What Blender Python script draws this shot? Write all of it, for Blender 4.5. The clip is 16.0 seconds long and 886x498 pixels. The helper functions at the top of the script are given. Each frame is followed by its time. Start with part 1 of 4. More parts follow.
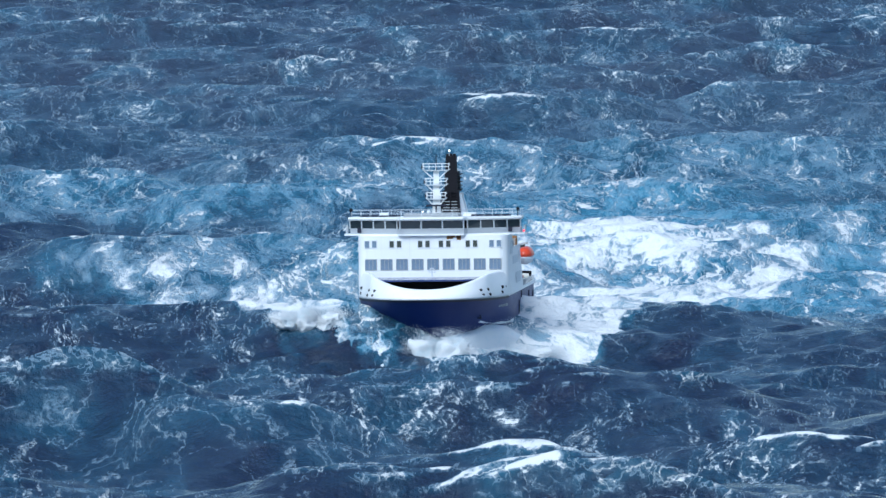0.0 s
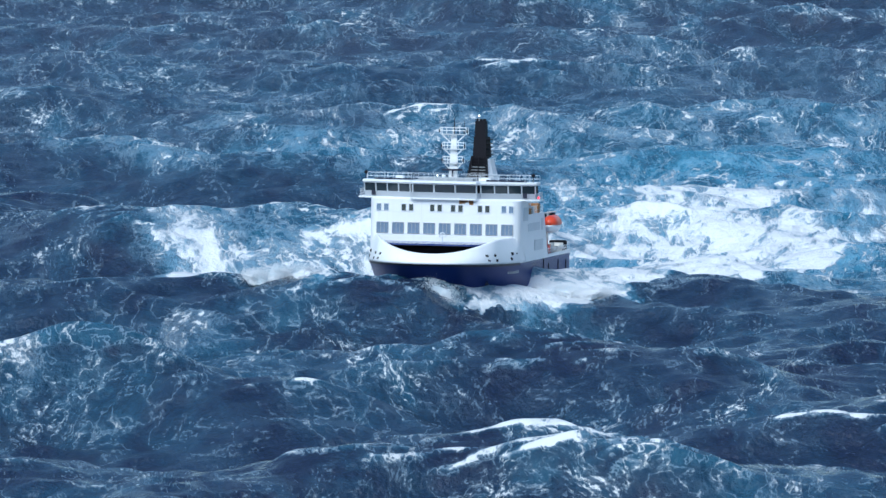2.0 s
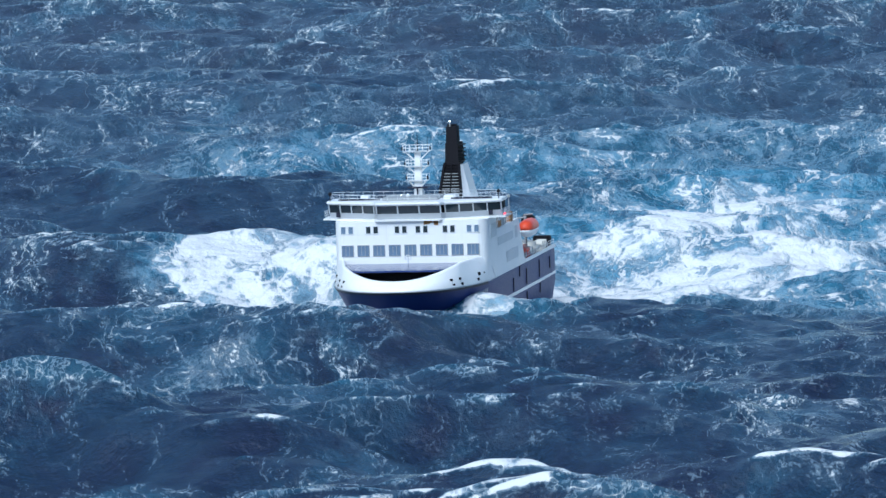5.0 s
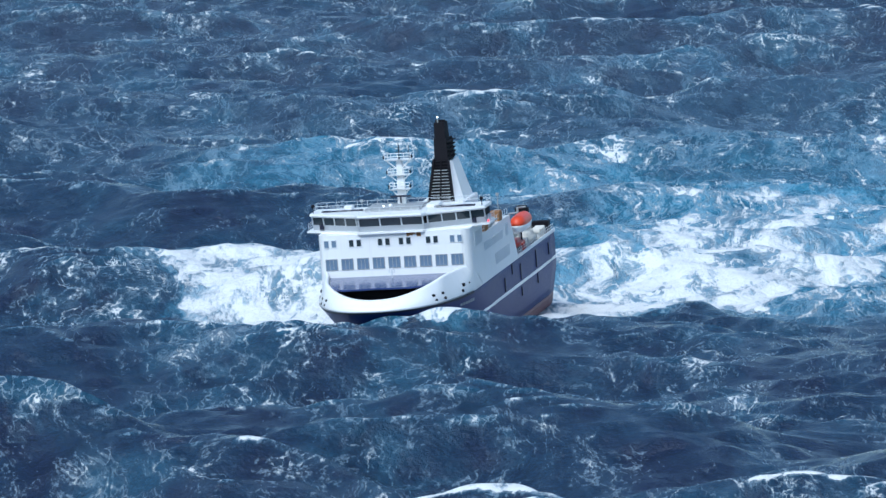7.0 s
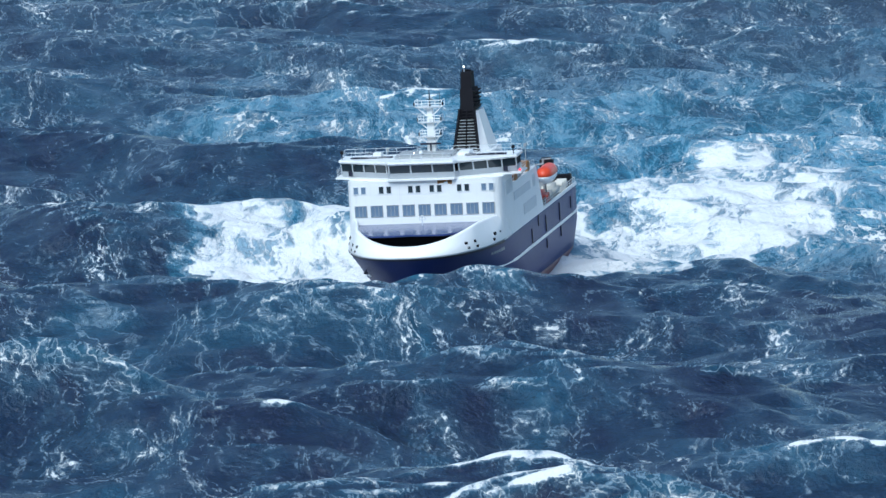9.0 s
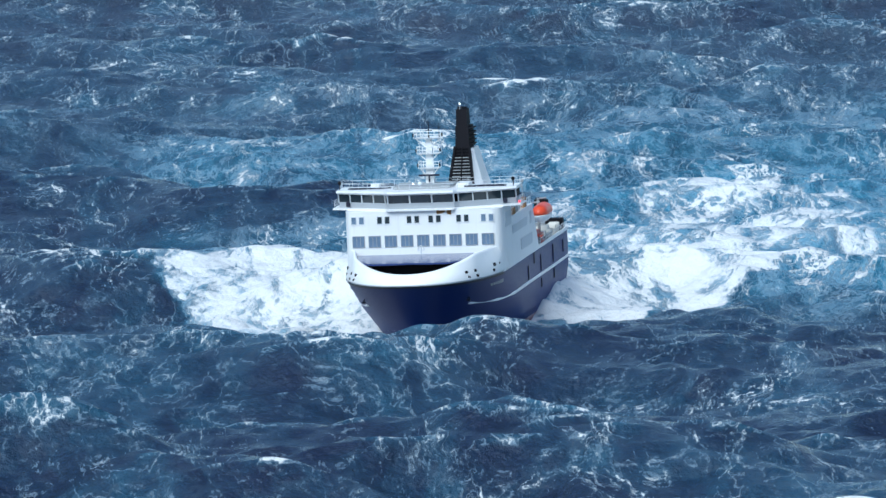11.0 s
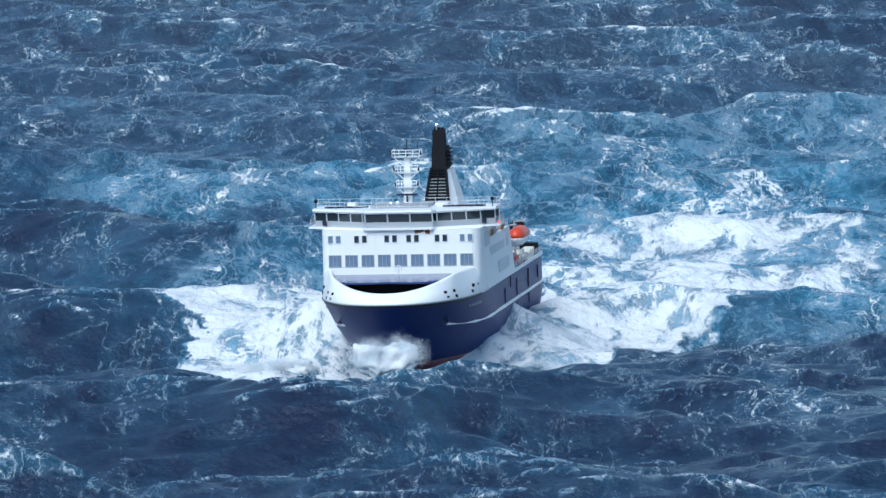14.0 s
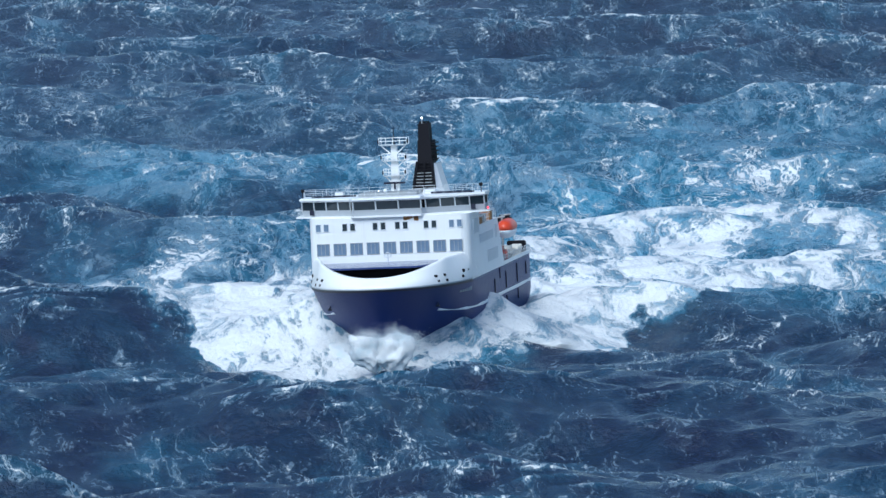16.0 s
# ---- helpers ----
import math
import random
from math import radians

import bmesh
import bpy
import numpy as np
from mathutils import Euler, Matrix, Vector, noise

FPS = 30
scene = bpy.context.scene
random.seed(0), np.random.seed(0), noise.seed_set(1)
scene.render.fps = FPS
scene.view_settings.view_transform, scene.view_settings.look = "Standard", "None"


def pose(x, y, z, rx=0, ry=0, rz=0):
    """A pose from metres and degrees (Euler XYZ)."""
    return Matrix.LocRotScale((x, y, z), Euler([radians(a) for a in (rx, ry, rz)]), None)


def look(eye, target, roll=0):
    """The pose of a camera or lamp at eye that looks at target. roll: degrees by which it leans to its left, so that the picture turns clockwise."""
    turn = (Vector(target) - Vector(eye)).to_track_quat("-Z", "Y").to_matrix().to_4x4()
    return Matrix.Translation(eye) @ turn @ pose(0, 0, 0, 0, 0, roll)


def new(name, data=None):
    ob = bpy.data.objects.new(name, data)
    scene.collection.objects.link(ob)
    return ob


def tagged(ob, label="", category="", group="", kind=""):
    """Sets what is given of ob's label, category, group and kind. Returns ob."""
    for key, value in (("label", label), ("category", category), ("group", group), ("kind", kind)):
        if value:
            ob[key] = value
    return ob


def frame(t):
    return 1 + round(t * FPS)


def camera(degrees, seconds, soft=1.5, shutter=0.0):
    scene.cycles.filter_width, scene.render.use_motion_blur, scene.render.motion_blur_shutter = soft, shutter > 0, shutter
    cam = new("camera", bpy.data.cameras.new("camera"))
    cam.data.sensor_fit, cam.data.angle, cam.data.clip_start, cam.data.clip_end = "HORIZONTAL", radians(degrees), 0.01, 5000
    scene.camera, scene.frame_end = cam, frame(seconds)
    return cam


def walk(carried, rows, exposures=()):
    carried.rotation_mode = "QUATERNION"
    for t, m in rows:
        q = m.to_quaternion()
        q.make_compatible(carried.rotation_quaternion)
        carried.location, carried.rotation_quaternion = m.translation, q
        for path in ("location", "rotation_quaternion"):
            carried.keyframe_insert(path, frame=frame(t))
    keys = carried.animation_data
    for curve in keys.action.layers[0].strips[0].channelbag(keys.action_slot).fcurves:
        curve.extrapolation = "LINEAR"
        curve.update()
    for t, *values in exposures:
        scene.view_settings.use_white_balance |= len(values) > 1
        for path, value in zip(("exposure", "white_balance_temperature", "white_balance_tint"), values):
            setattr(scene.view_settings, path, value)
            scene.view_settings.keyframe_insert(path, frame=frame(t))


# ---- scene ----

# ---------------------------------------------------------------- camera: a long lens on a headland, panned by hand
CAMERA_ROWS = [
    (0.0, -0.342, -4.788),
    (0.5, -0.578, -4.824),
    (1.0, -0.602, -4.887),
    (1.5, -0.364, -4.960),
    (2.0, -0.191, -5.075),
    (2.5, -0.148, -5.085),
    (3.0, -0.221, -5.033),
    (3.5, -0.318, -5.043),
    (4.0, -0.367, -5.011),
    (4.2, -0.341, -4.972),
    (6.3, -0.310, -5.056),
    (6.5, -0.318, -5.033),
    (7.0, -0.351, -4.966),
    (7.5, -0.347, -5.055),
    (8.0, -0.200, -5.280),
    (8.5, -0.053, -5.377),
    (9.0, -0.069, -5.369),
    (9.2, -0.067, -5.374),
    (11.3, -0.000, -5.201),
    (11.5, -0.008, -5.232),
    (12.0, -0.031, -5.311),
    (12.5, -0.061, -5.330),
    (13.0, -0.030, -5.292),
    (13.5, 0.022, -5.158),
    (14.0, -0.034, -5.151),
    (14.5, -0.032, -5.167),
    (15.0, -0.040, -5.232),
    (15.5, -0.038, -5.291),
    (16.0, -0.028, -5.288),
]
SHIP_ROWS = [
    (0.0, 6.14, 1252.81, 0.02, -3.09, -0.88, -4.56),
    (0.5, 5.66, 1249.91, 0.02, -2.99, -0.55, -5.64),
    (1.0, 5.09, 1246.96, 0.02, -3.14, 0.15, -6.71),
    (1.5, 4.73, 1243.96, 0.02, -3.44, -0.10, -6.66),
    (2.0, 4.14, 1241.05, 0.02, -3.50, 0.69, -8.24),
    (2.5, 3.75, 1238.20, 0.02, -3.16, 0.69, -8.33),
    (3.0, 3.48, 1235.22, 0.02, -3.36, 0.02, -8.97),
    (3.5, 3.13, 1232.36, 0.02, -3.03, -0.18, -9.72),
    (4.0, 2.93, 1229.55, 0.01, -2.39, -1.05, -10.13),
    (4.2, 2.84, 1228.46, 0.01, -2.01, -1.28, -10.12),
    (6.3, 1.86, 1217.27, 0.04, 3.29, -3.52, -12.44),
    (6.5, 1.78, 1216.16, 0.05, 3.58, -3.81, -12.75),
    (7.0, 1.37, 1213.28, 0.05, 3.66, -3.76, -12.61),
    (7.5, 0.98, 1210.50, 0.06, 4.13, -3.72, -12.29),
    (8.0, 0.53, 1207.55, 0.05, 3.79, -3.54, -11.96),
    (8.5, 0.05, 1204.57, 0.04, 3.30, -3.33, -11.46),
    (9.0, -0.47, 1201.61, 0.03, 2.82, -2.88, -10.96),
    (9.2, -0.70, 1200.43, 0.03, 2.67, -2.59, -10.97),
    (11.3, -2.54, 1187.97, 0.01, 0.76, -2.21, -9.45),
    (11.5, -2.78, 1186.88, 0.01, 0.95, -1.78, -9.40),
    (12.0, -3.17, 1184.02, 0.01, 1.00, -1.81, -9.46),
    (12.5, -3.62, 1181.10, 0.01, 0.72, -1.64, -8.89),
    (13.0, -4.02, 1178.22, 0.01, 0.62, -1.67, -8.89),
    (13.5, -4.47, 1175.31, 0.00, 0.37, -1.49, -8.77),
    (14.0, -4.83, 1172.39, 0.01, 0.11, -1.69, -8.79),
    (14.5, -5.24, 1169.49, 0.01, -0.10, -1.67, -8.59),
    (15.0, -5.50, 1166.51, 0.01, -0.58, -2.40, -8.41),
    (15.5, -5.89, 1163.55, 0.01, -1.08, -2.51, -8.34),
    (16.0, -6.21, 1160.56, 0.02, -1.70, -2.99, -8.18),
]

EYE = (0.0, 0.0, 119.0)
cam = camera(6.0, 16.0, soft=1.45)
walk(cam, [(t, pose(*EYE, 90 + tilt, 0, pan)) for t, pan, tilt in CAMERA_ROWS], exposures=[(0.0, 0.36, 5640, 2), (7.0, 0.35, 5680, 2), (9.0, 0.39, 5800, 0), (13.0, 0.39, 5800, 0), (14.5, 0.31, 5700, 2), (16.0, 0.28, 5700, 2)])

# ---------------------------------------------------------------- daylight: bright overcast, light from behind the camera
SUN_ELEVATION, SUN_ROTATION = radians(48), radians(206)
world = bpy.data.worlds.new("sky")
scene.world = world
world.use_nodes = True
wn = world.node_tree.nodes
sky = wn.new("ShaderNodeTexSky")
sky.sky_type, sky.sun_disc = "NISHITA", False
sky.sun_elevation, sky.sun_rotation = SUN_ELEVATION, SUN_ROTATION
sky.air_density, sky.dust_density, sky.ozone_density = 1.0, 0.7, 2.5
wn["Background"].inputs["Strength"].default_value = 0.115
world.node_tree.links.new(sky.outputs[0], wn["Background"].inputs["Color"])
sun = new("sun", bpy.data.lights.new("sun", "SUN"))
sun.data.energy, sun.data.angle, sun.data.color = 2.65, radians(40), (1.0, 0.97, 0.93)
sun_way = Vector((math.sin(SUN_ROTATION) * math.cos(SUN_ELEVATION), math.cos(SUN_ROTATION) * math.cos(SUN_ELEVATION), math.sin(SUN_ELEVATION)))
sun.matrix_world = look(sun_way * 500, (0, 0, 0))


# ---------------------------------------------------------------- materials
class Nodes:
    """Short hand for a node tree."""

    def __init__(self, name):
        self.material = bpy.data.materials.new(name)
        self.material.use_nodes = True
        self.tree = self.material.node_tree
        self.shader = self.tree.nodes["Principled BSDF"]

    def add(self, kind, values=(), **settings):
        node = self.tree.nodes.new(kind)
        for key, value in settings.items():
            setattr(node, key, value)
        for key, value in dict(values).items():
            self.set(node.inputs[key], value)
        return node

    def set(self, socket, value):
        if hasattr(value, "is_output"):
            self.tree.links.new(value, socket)
        else:
            socket.default_value = value

    def math(self, operation, a, b=0.0, clamp=False):
        return self.add("ShaderNodeMath", {0: a, 1: b}, operation=operation, use_clamp=clamp).outputs[0]

    def smooth(self, value, low, high, to_low=0.0, to_high=1.0):
        return self.add("ShaderNodeMapRange", {0: value, 1: low, 2: high, 3: to_low, 4: to_high}, interpolation_type="SMOOTHSTEP").outputs[0]

    def scaled(self, vector, x, y, z, shift=(0, 0, 0)):
        return self.add("ShaderNodeMapping", {"Vector": vector, "Scale": (x, y, z), "Location": shift}).outputs[0]

    def noise(self, vector, scale=1.0, detail=4.0, roughness=0.55, distortion=0.0, kind="FBM"):
        return self.add("ShaderNodeTexNoise", {"Vector": vector, "Scale": scale, "Detail": detail, "Roughness": roughness, "Distortion": distortion},
                        noise_type=kind).outputs[0]

    def mix(self, factor, a, b):
        node = self.add("ShaderNodeMix", data_type="RGBA")
        self.set(node.inputs[0], factor)
        self.set(node.inputs[6], a)
        self.set(node.inputs[7], b)
        return node.outputs[2]


def rgb(r, g, b):
    return (r, g, b, 1.0)


def paint(name, colour, rough=0.45, dirt=0.25, grime=(0.25, 0.2, 0.15), metal=0.0, streak=True, gloss=0.5):
    """Ship's paint: uneven gloss, faint plate shading, salt and rust streaks that run down."""
    n = Nodes(name)
    p = n.add("ShaderNodeTexCoord").outputs["Object"]
    broad = n.noise(n.scaled(p, 0.25, 0.25, 0.25), 1, 3)
    streaks = n.noise(n.scaled(p, 1.6, 1.6, 0.12), 1, 5, 0.65)
    fine = n.noise(n.scaled(p, 9, 9, 9), 1, 4)
    wear = n.math("MULTIPLY", n.smooth(streaks, 0.52, 0.78), dirt if streak else dirt * 0.5)
    tone = n.mix(n.smooth(broad, 0.3, 0.7, 0.0, 0.12), rgb(*colour), rgb(*[c * 0.72 for c in colour]))
    n.set(n.shader.inputs["Base Color"], n.mix(wear, tone, rgb(*grime)))
    n.set(n.shader.inputs["Roughness"], n.smooth(fine, 0.2, 0.8, rough - 0.1, rough + 0.15))
    n.set(n.shader.inputs["Metallic"], metal)
    n.set(n.shader.inputs["Specular IOR Level"], gloss)
    bump = n.add("ShaderNodeBump", {"Strength": 0.25, "Distance": 0.04, "Height": broad})
    n.set(n.shader.inputs["Normal"], bump.outputs[0])
    return n.material


def window_glass(name, colour, rough=0.06):
    n = Nodes(name)
    p = n.add("ShaderNodeTexCoord").outputs["Object"]
    n.set(n.shader.inputs["Base Color"], n.mix(n.noise(n.scaled(p, 1.2, 1.2, 0.4), 1, 2), rgb(*colour), rgb(*[c * 2.2 for c in colour])))
    n.set(n.shader.inputs["Roughness"], rough)
    n.set(n.shader.inputs["IOR"], 1.5)
    return n.material


WHITE = paint("white_paint", (0.80, 0.81, 0.82), 0.4, 0.16, (0.45, 0.40, 0.34))
GREY_WHITE = paint("pale_grey_paint", (0.62, 0.65, 0.68), 0.45, 0.2, (0.4, 0.36, 0.3))
BLUE = paint("blue_hull_paint", (0.012, 0.027, 0.135), 0.40, 0.15, (0.03, 0.05, 0.16), gloss=0.14)
NAVY = paint("navy_paint", (0.015, 0.018, 0.038), 0.5, 0.15, (0.05, 0.045, 0.05), gloss=0.3)
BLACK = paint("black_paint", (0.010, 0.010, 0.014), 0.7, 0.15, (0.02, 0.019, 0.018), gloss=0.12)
SHELTER = paint("wet_blue_deck_paint", (0.035, 0.055, 0.17), 0.14, 0.2, (0.10, 0.12, 0.22), streak=False, gloss=0.4)
DECK = paint("green_grey_deck_paint", (0.10, 0.12, 0.12), 0.7, 0.4, (0.2, 0.16, 0.12), streak=False)
ORANGE = paint("orange_gelcoat", (0.66, 0.065, 0.02), 0.35, 0.15, (0.4, 0.12, 0.06))
RED = paint("red_paint", (0.45, 0.05, 0.035), 0.45, 0.3, (0.2, 0.06, 0.04))
ANTIFOUL = paint("red_brown_bottom_paint", (0.13, 0.035, 0.045), 0.5, 0.3, (0.1, 0.06, 0.06))
RUST = paint("rust", (0.30, 0.15, 0.06), 0.85, 0.5, (0.12, 0.05, 0.02))
# greyed paint: the leaning bridge wall's shade is in the colour
SHADED_WHITE = paint("shaded_white_paint", (0.40, 0.43, 0.47), 0.5, 0.2, (0.3, 0.27, 0.24))
STEEL = paint("grey_steel", (0.30, 0.32, 0.34), 0.5, 0.35, (0.2, 0.13, 0.08))
CANVAS = paint("pale_canvas", (0.60, 0.58, 0.53), 0.9, 0.3, (0.35, 0.3, 0.24))
DARK_GLASS = window_glass("dark_glass", (0.016, 0.024, 0.03))
BLUE_GLASS = window_glass("blue_tinted_glass", (0.09, 0.13, 0.19), 0.12)
lamp_nodes = Nodes("lamp_lens")
lamp_nodes.set(lamp_nodes.shader.inputs["Base Color"], rgb(0.9, 0.9, 0.85))
lamp_nodes.set(lamp_nodes.shader.inputs["Emission Color"], rgb(1.0, 0.95, 0.85))
lamp_nodes.set(lamp_nodes.shader.inputs["Emission Strength"], 2.5)
LAMP = lamp_nodes.material
red_nodes = Nodes("port_light_lens")
red_nodes.set(red_nodes.shader.inputs["Base Color"], rgb(0.8, 0.05, 0.05))
red_nodes.set(red_nodes.shader.inputs["Emission Color"], rgb(1.0, 0.05, 0.08))
red_nodes.set(red_nodes.shader.inputs["Emission Strength"], 1.5)
RED_LAMP = red_nodes.material


def foam_material():
    """Aerated white water, lumpy and bright."""
    n = Nodes("white_water")
    p = n.add("ShaderNodeTexCoord").outputs["Object"]
    lumps = n.noise(n.scaled(p, 0.5, 0.3, 0.6), 1, 6, 0.6)
    fine = n.noise(n.scaled(p, 2.5, 1.5, 2.5), 1, 5, 0.65)
    n.set(n.shader.inputs["Base Color"], n.mix(n.smooth(lumps, 0.36, 0.55), rgb(0.62, 0.69, 0.73), rgb(0.70, 0.72, 0.74)))
    n.set(n.shader.inputs["Roughness"], 0.9)
    n.set(n.shader.inputs["Subsurface Weight"], 0.0)
    bump = n.add("ShaderNodeBump", {"Strength": 0.4, "Distance": 0.4, "Height": n.math("ADD", lumps, n.math("MULTIPLY", fine, 0.4))})
    n.set(n.shader.inputs["Normal"], bump.outputs[0])
    return n.material


FOAM = foam_material()


FOAM_RAFTS = [(-7, 1098, 10, 30, 0.60), (-24, 1171, 12, 22, 1.00), (21, 1219, 9, 10, 1.00), (-46, 1132, 7, 9, 1.00), (-41, 984, 9, 8, 1.00), (41, 981, 13, 8, 1.00), (40, 994, 15, 18, 0.75), (-34, 1033, 10, 11, 0.90), (48, 1955, 9, 38, 1.00), (51, 1809, 18, 24, 1.00), (-37, 1483, 9, 10, 1.00), (-8, 1110, 9, 25, 0.50), (14, 1032, 6, 11, 0.90), (-23, 1128, 17, 15, 0.70), (-52, 1118, 6, 14, 0.80), (-24, 1596, 20, 17, 1.00), (-55, 1730, 29, 82, 0.45), (-39, 1110, 11, 23, 0.45), (-36, 1204, 17, 22, 0.80), (-25, 1217, 15, 11, 0.95)]


def sea_material(wake):
    """Storm sea: blue-black water, lacy foam that stays in the water while the swell runs under it, breaking crests,
    the ship's white wake, and distance haze painted as thin foam.
    """
    n = Nodes("storm_sea")
    place = n.add("ShaderNodeNewGeometry").outputs["Position"]
    crest = n.add("ShaderNodeAttribute", attribute_name="crest").outputs["Fac"]
    own = n.add("ShaderNodeTexCoord").outputs["Object"]
    ship = n.add("ShaderNodeTexCoord", object=wake).outputs["Object"]
    # slow wandering of the foam lines
    drift = n.add("ShaderNodeTexNoise", {"Vector": n.scaled(place, 0.05, 0.018, 0.05), "Scale": 1.0, "Detail": 3.0}).outputs["Color"]
    shifted = n.add("ShaderNodeVectorMath", {0: drift, 1: (22.0, 60.0, 0.0)}, operation="MULTIPLY").outputs[0]
    bent = n.add("ShaderNodeVectorMath", {0: place, 1: shifted}, operation="ADD").outputs[0]
    # filaments at three sizes, each with a soft halo of thinner foam
    frayed = n.add("ShaderNodeTexNoise", {"Vector": n.scaled(place, 0.33, 0.11, 0.33, (1, 8, 3)), "Scale": 1.0, "Detail": 4.0, "Roughness": 0.6}).outputs["Color"]
    frayed = n.add("ShaderNodeVectorMath", {0: frayed, 1: (4.5, 14.0, 0.0)}, operation="MULTIPLY").outputs[0]
    torn = n.add("ShaderNodeVectorMath", {0: bent, 1: frayed}, operation="ADD").outputs[0]

    def web(x, y, shift, detail):
        return n.math("MULTIPLY", n.math("ABSOLUTE", n.math("SUBTRACT", n.noise(n.scaled(torn, x, y, x, shift), 1, detail, 0.5), 0.5)), 2.0)

    web_a, web_b, web_c = web(0.062, 0.019, (0, 0, 0), 2.5), web(0.19, 0.056, (7, 3, 1), 3), web(0.52, 0.15, (2, 9, 4), 3)
    grain = n.smooth(n.noise(n.scaled(bent, 1.5, 0.42, 1.5), 1, 5, 0.72), 0.43, 0.62)
    breaks = n.smooth(n.noise(n.scaled(bent, 0.16, 0.05, 0.16, (4, 1, 6)), 1, 5, 0.66), 0.44, 0.64)
    line_a = n.math("ADD", n.smooth(web_a, 0.0, 0.020, 0.95, 0.0), n.smooth(web_a, 0.0, 0.06, 0.10, 0.0))
    line_b = n.math("ADD", n.smooth(web_b, 0.0, 0.040, 0.90, 0.0), n.smooth(web_b, 0.0, 0.13, 0.16, 0.0))
    line_c = n.smooth(web_c, 0.0, 0.085, 1.0, 0.0)
    field = n.noise(n.scaled(bent, 0.012, 0.0065, 0.012, (5, 2, 0)), 1, 4, 0.55)
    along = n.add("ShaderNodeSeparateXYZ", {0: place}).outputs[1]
    # cover also rises with distance, to brighten far water like haze
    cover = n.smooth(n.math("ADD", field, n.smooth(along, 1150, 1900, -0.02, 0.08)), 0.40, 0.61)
    patch = n.smooth(n.noise(n.scaled(bent, 0.060, 0.019, 0.060, (1, 5, 8)), 1, 6, 0.62), 0.44, 0.68)
    film_and_haze = n.math("MULTIPLY", patch, n.smooth(n.noise(n.scaled(bent, 0.30, 0.075, 0.3, (6, 2, 2)), 1, 6, 0.7), 0.47, 0.75, 0.0, 0.12))
    # thicker, even film far off: aerial haze painted into the foam
    film_and_haze = n.math("ADD", n.math("MULTIPLY", film_and_haze, n.smooth(along, 1200, 2000, 1.0, 1.6)), n.smooth(along, 1300, 1900, 0.0, 0.034))
    lace = n.math("ADD", n.math("MULTIPLY", line_a, 0.62), n.math("MULTIPLY", line_b, n.smooth(patch, 0.0, 1.0, 0.36, 1.25)))
    lace = n.math("ADD", lace, n.math("MULTIPLY", line_c, n.smooth(patch, 0.0, 1.0, 0.16, 0.95)))
    lace = n.math("MULTIPLY", lace, n.math("MULTIPLY", n.smooth(grain, 0.0, 1.0, 0.18, 1.75), n.smooth(breaks, 0.0, 1.0, 0.10, 1.1)))
    # threads weaken with distance, under the painted haze
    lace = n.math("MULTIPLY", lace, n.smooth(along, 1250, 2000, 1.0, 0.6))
    lace = n.math("MULTIPLY", n.math("ADD", lace, film_and_haze), n.smooth(cover, 0.0, 1.0, 0.30, 1.4))

    # the ship's churned water: ovals round the hull, in the ship's own heading, with ragged rims
    ragged = n.add("ShaderNodeTexNoise", {"Vector": n.scaled(place, 0.06, 0.03, 0.06, (3, 1, 0)), "Scale": 1.0, "Detail": 5.0, "Roughness": 0.6}).outputs["Color"]
    offset = n.add("ShaderNodeVectorMath", {0: ragged, 1: (-0.5, -0.5, -0.5)}, operation="ADD").outputs[0]
    offset = n.add("ShaderNodeVectorMath", {0: offset, 1: (34.0, 76.0, 0.0)}, operation="MULTIPLY").outputs[0]
    round_ship = n.add("ShaderNodeVectorMath", {0: ship, 1: offset}, operation="ADD").outputs[0]

    def oval(x, y, wide, deep, inner=0.55, outer=1.25):
        at = n.add("ShaderNodeVectorMath", {0: round_ship, 1: (-x, -y, 0.0)}, operation="ADD").outputs[0]
        at = n.add("ShaderNodeVectorMath", {0: at, 1: (1 / wide, 1 / deep, 0.0)}, operation="MULTIPLY").outputs[0]
        far = n.add("ShaderNodeVectorMath", {0: at}, operation="LENGTH").outputs["Value"]
        return n.smooth(far, inner, outer, 1.0, 0.0)

    def most(*masks):
        total = masks[0]
        for mask in masks[1:]:
            total = n.math("MAXIMUM", total, mask)
        return total

    # two arms thrown aside from the stem, sharp outside, trailing off inwards, and the churned water between them
    split = n.add("ShaderNodeSeparateXYZ", {0: round_ship})
    aside = n.math("MULTIPLY", n.math("ABSOLUTE", split.outputs[0]), n.smooth(split.outputs[0], -4.0, 4.0, 0.84, 1.10))
    aft = n.math("ADD", split.outputs[1], 15.0)
    behind = n.math("MAXIMUM", aft, 0.0)
    arm_at = n.math("ADD", n.math("MULTIPLY", n.math("POWER", behind, 0.5), 3.9), 3.5)
    arm_width = n.math("ADD", n.math("MULTIPLY", behind, 0.10), 3.5)
    across = n.math("DIVIDE", n.math("SUBTRACT", aside, arm_at), arm_width)
    arm = n.math("MULTIPLY", n.smooth(across, -2.4, -0.4), n.smooth(across, 0.25, 1.0, 1.0, 0.0))
    length = n.math("MULTIPLY", n.smooth(aft, -7.0, 4.0), n.smooth(n.math("ADD", aft, n.smooth(split.outputs[0], -8.0, 8.0, 40.0, 0.0)), 100.0, 230.0, 1.0, 0.0))
    inside = n.math("MULTIPLY", n.smooth(across, -0.9, 0.2, 1.0, 0.0), n.math("MULTIPLY", n.smooth(aft, 0.0, 14.0), n.smooth(aft, 80.0, 190.0, 1.0, 0.0)))
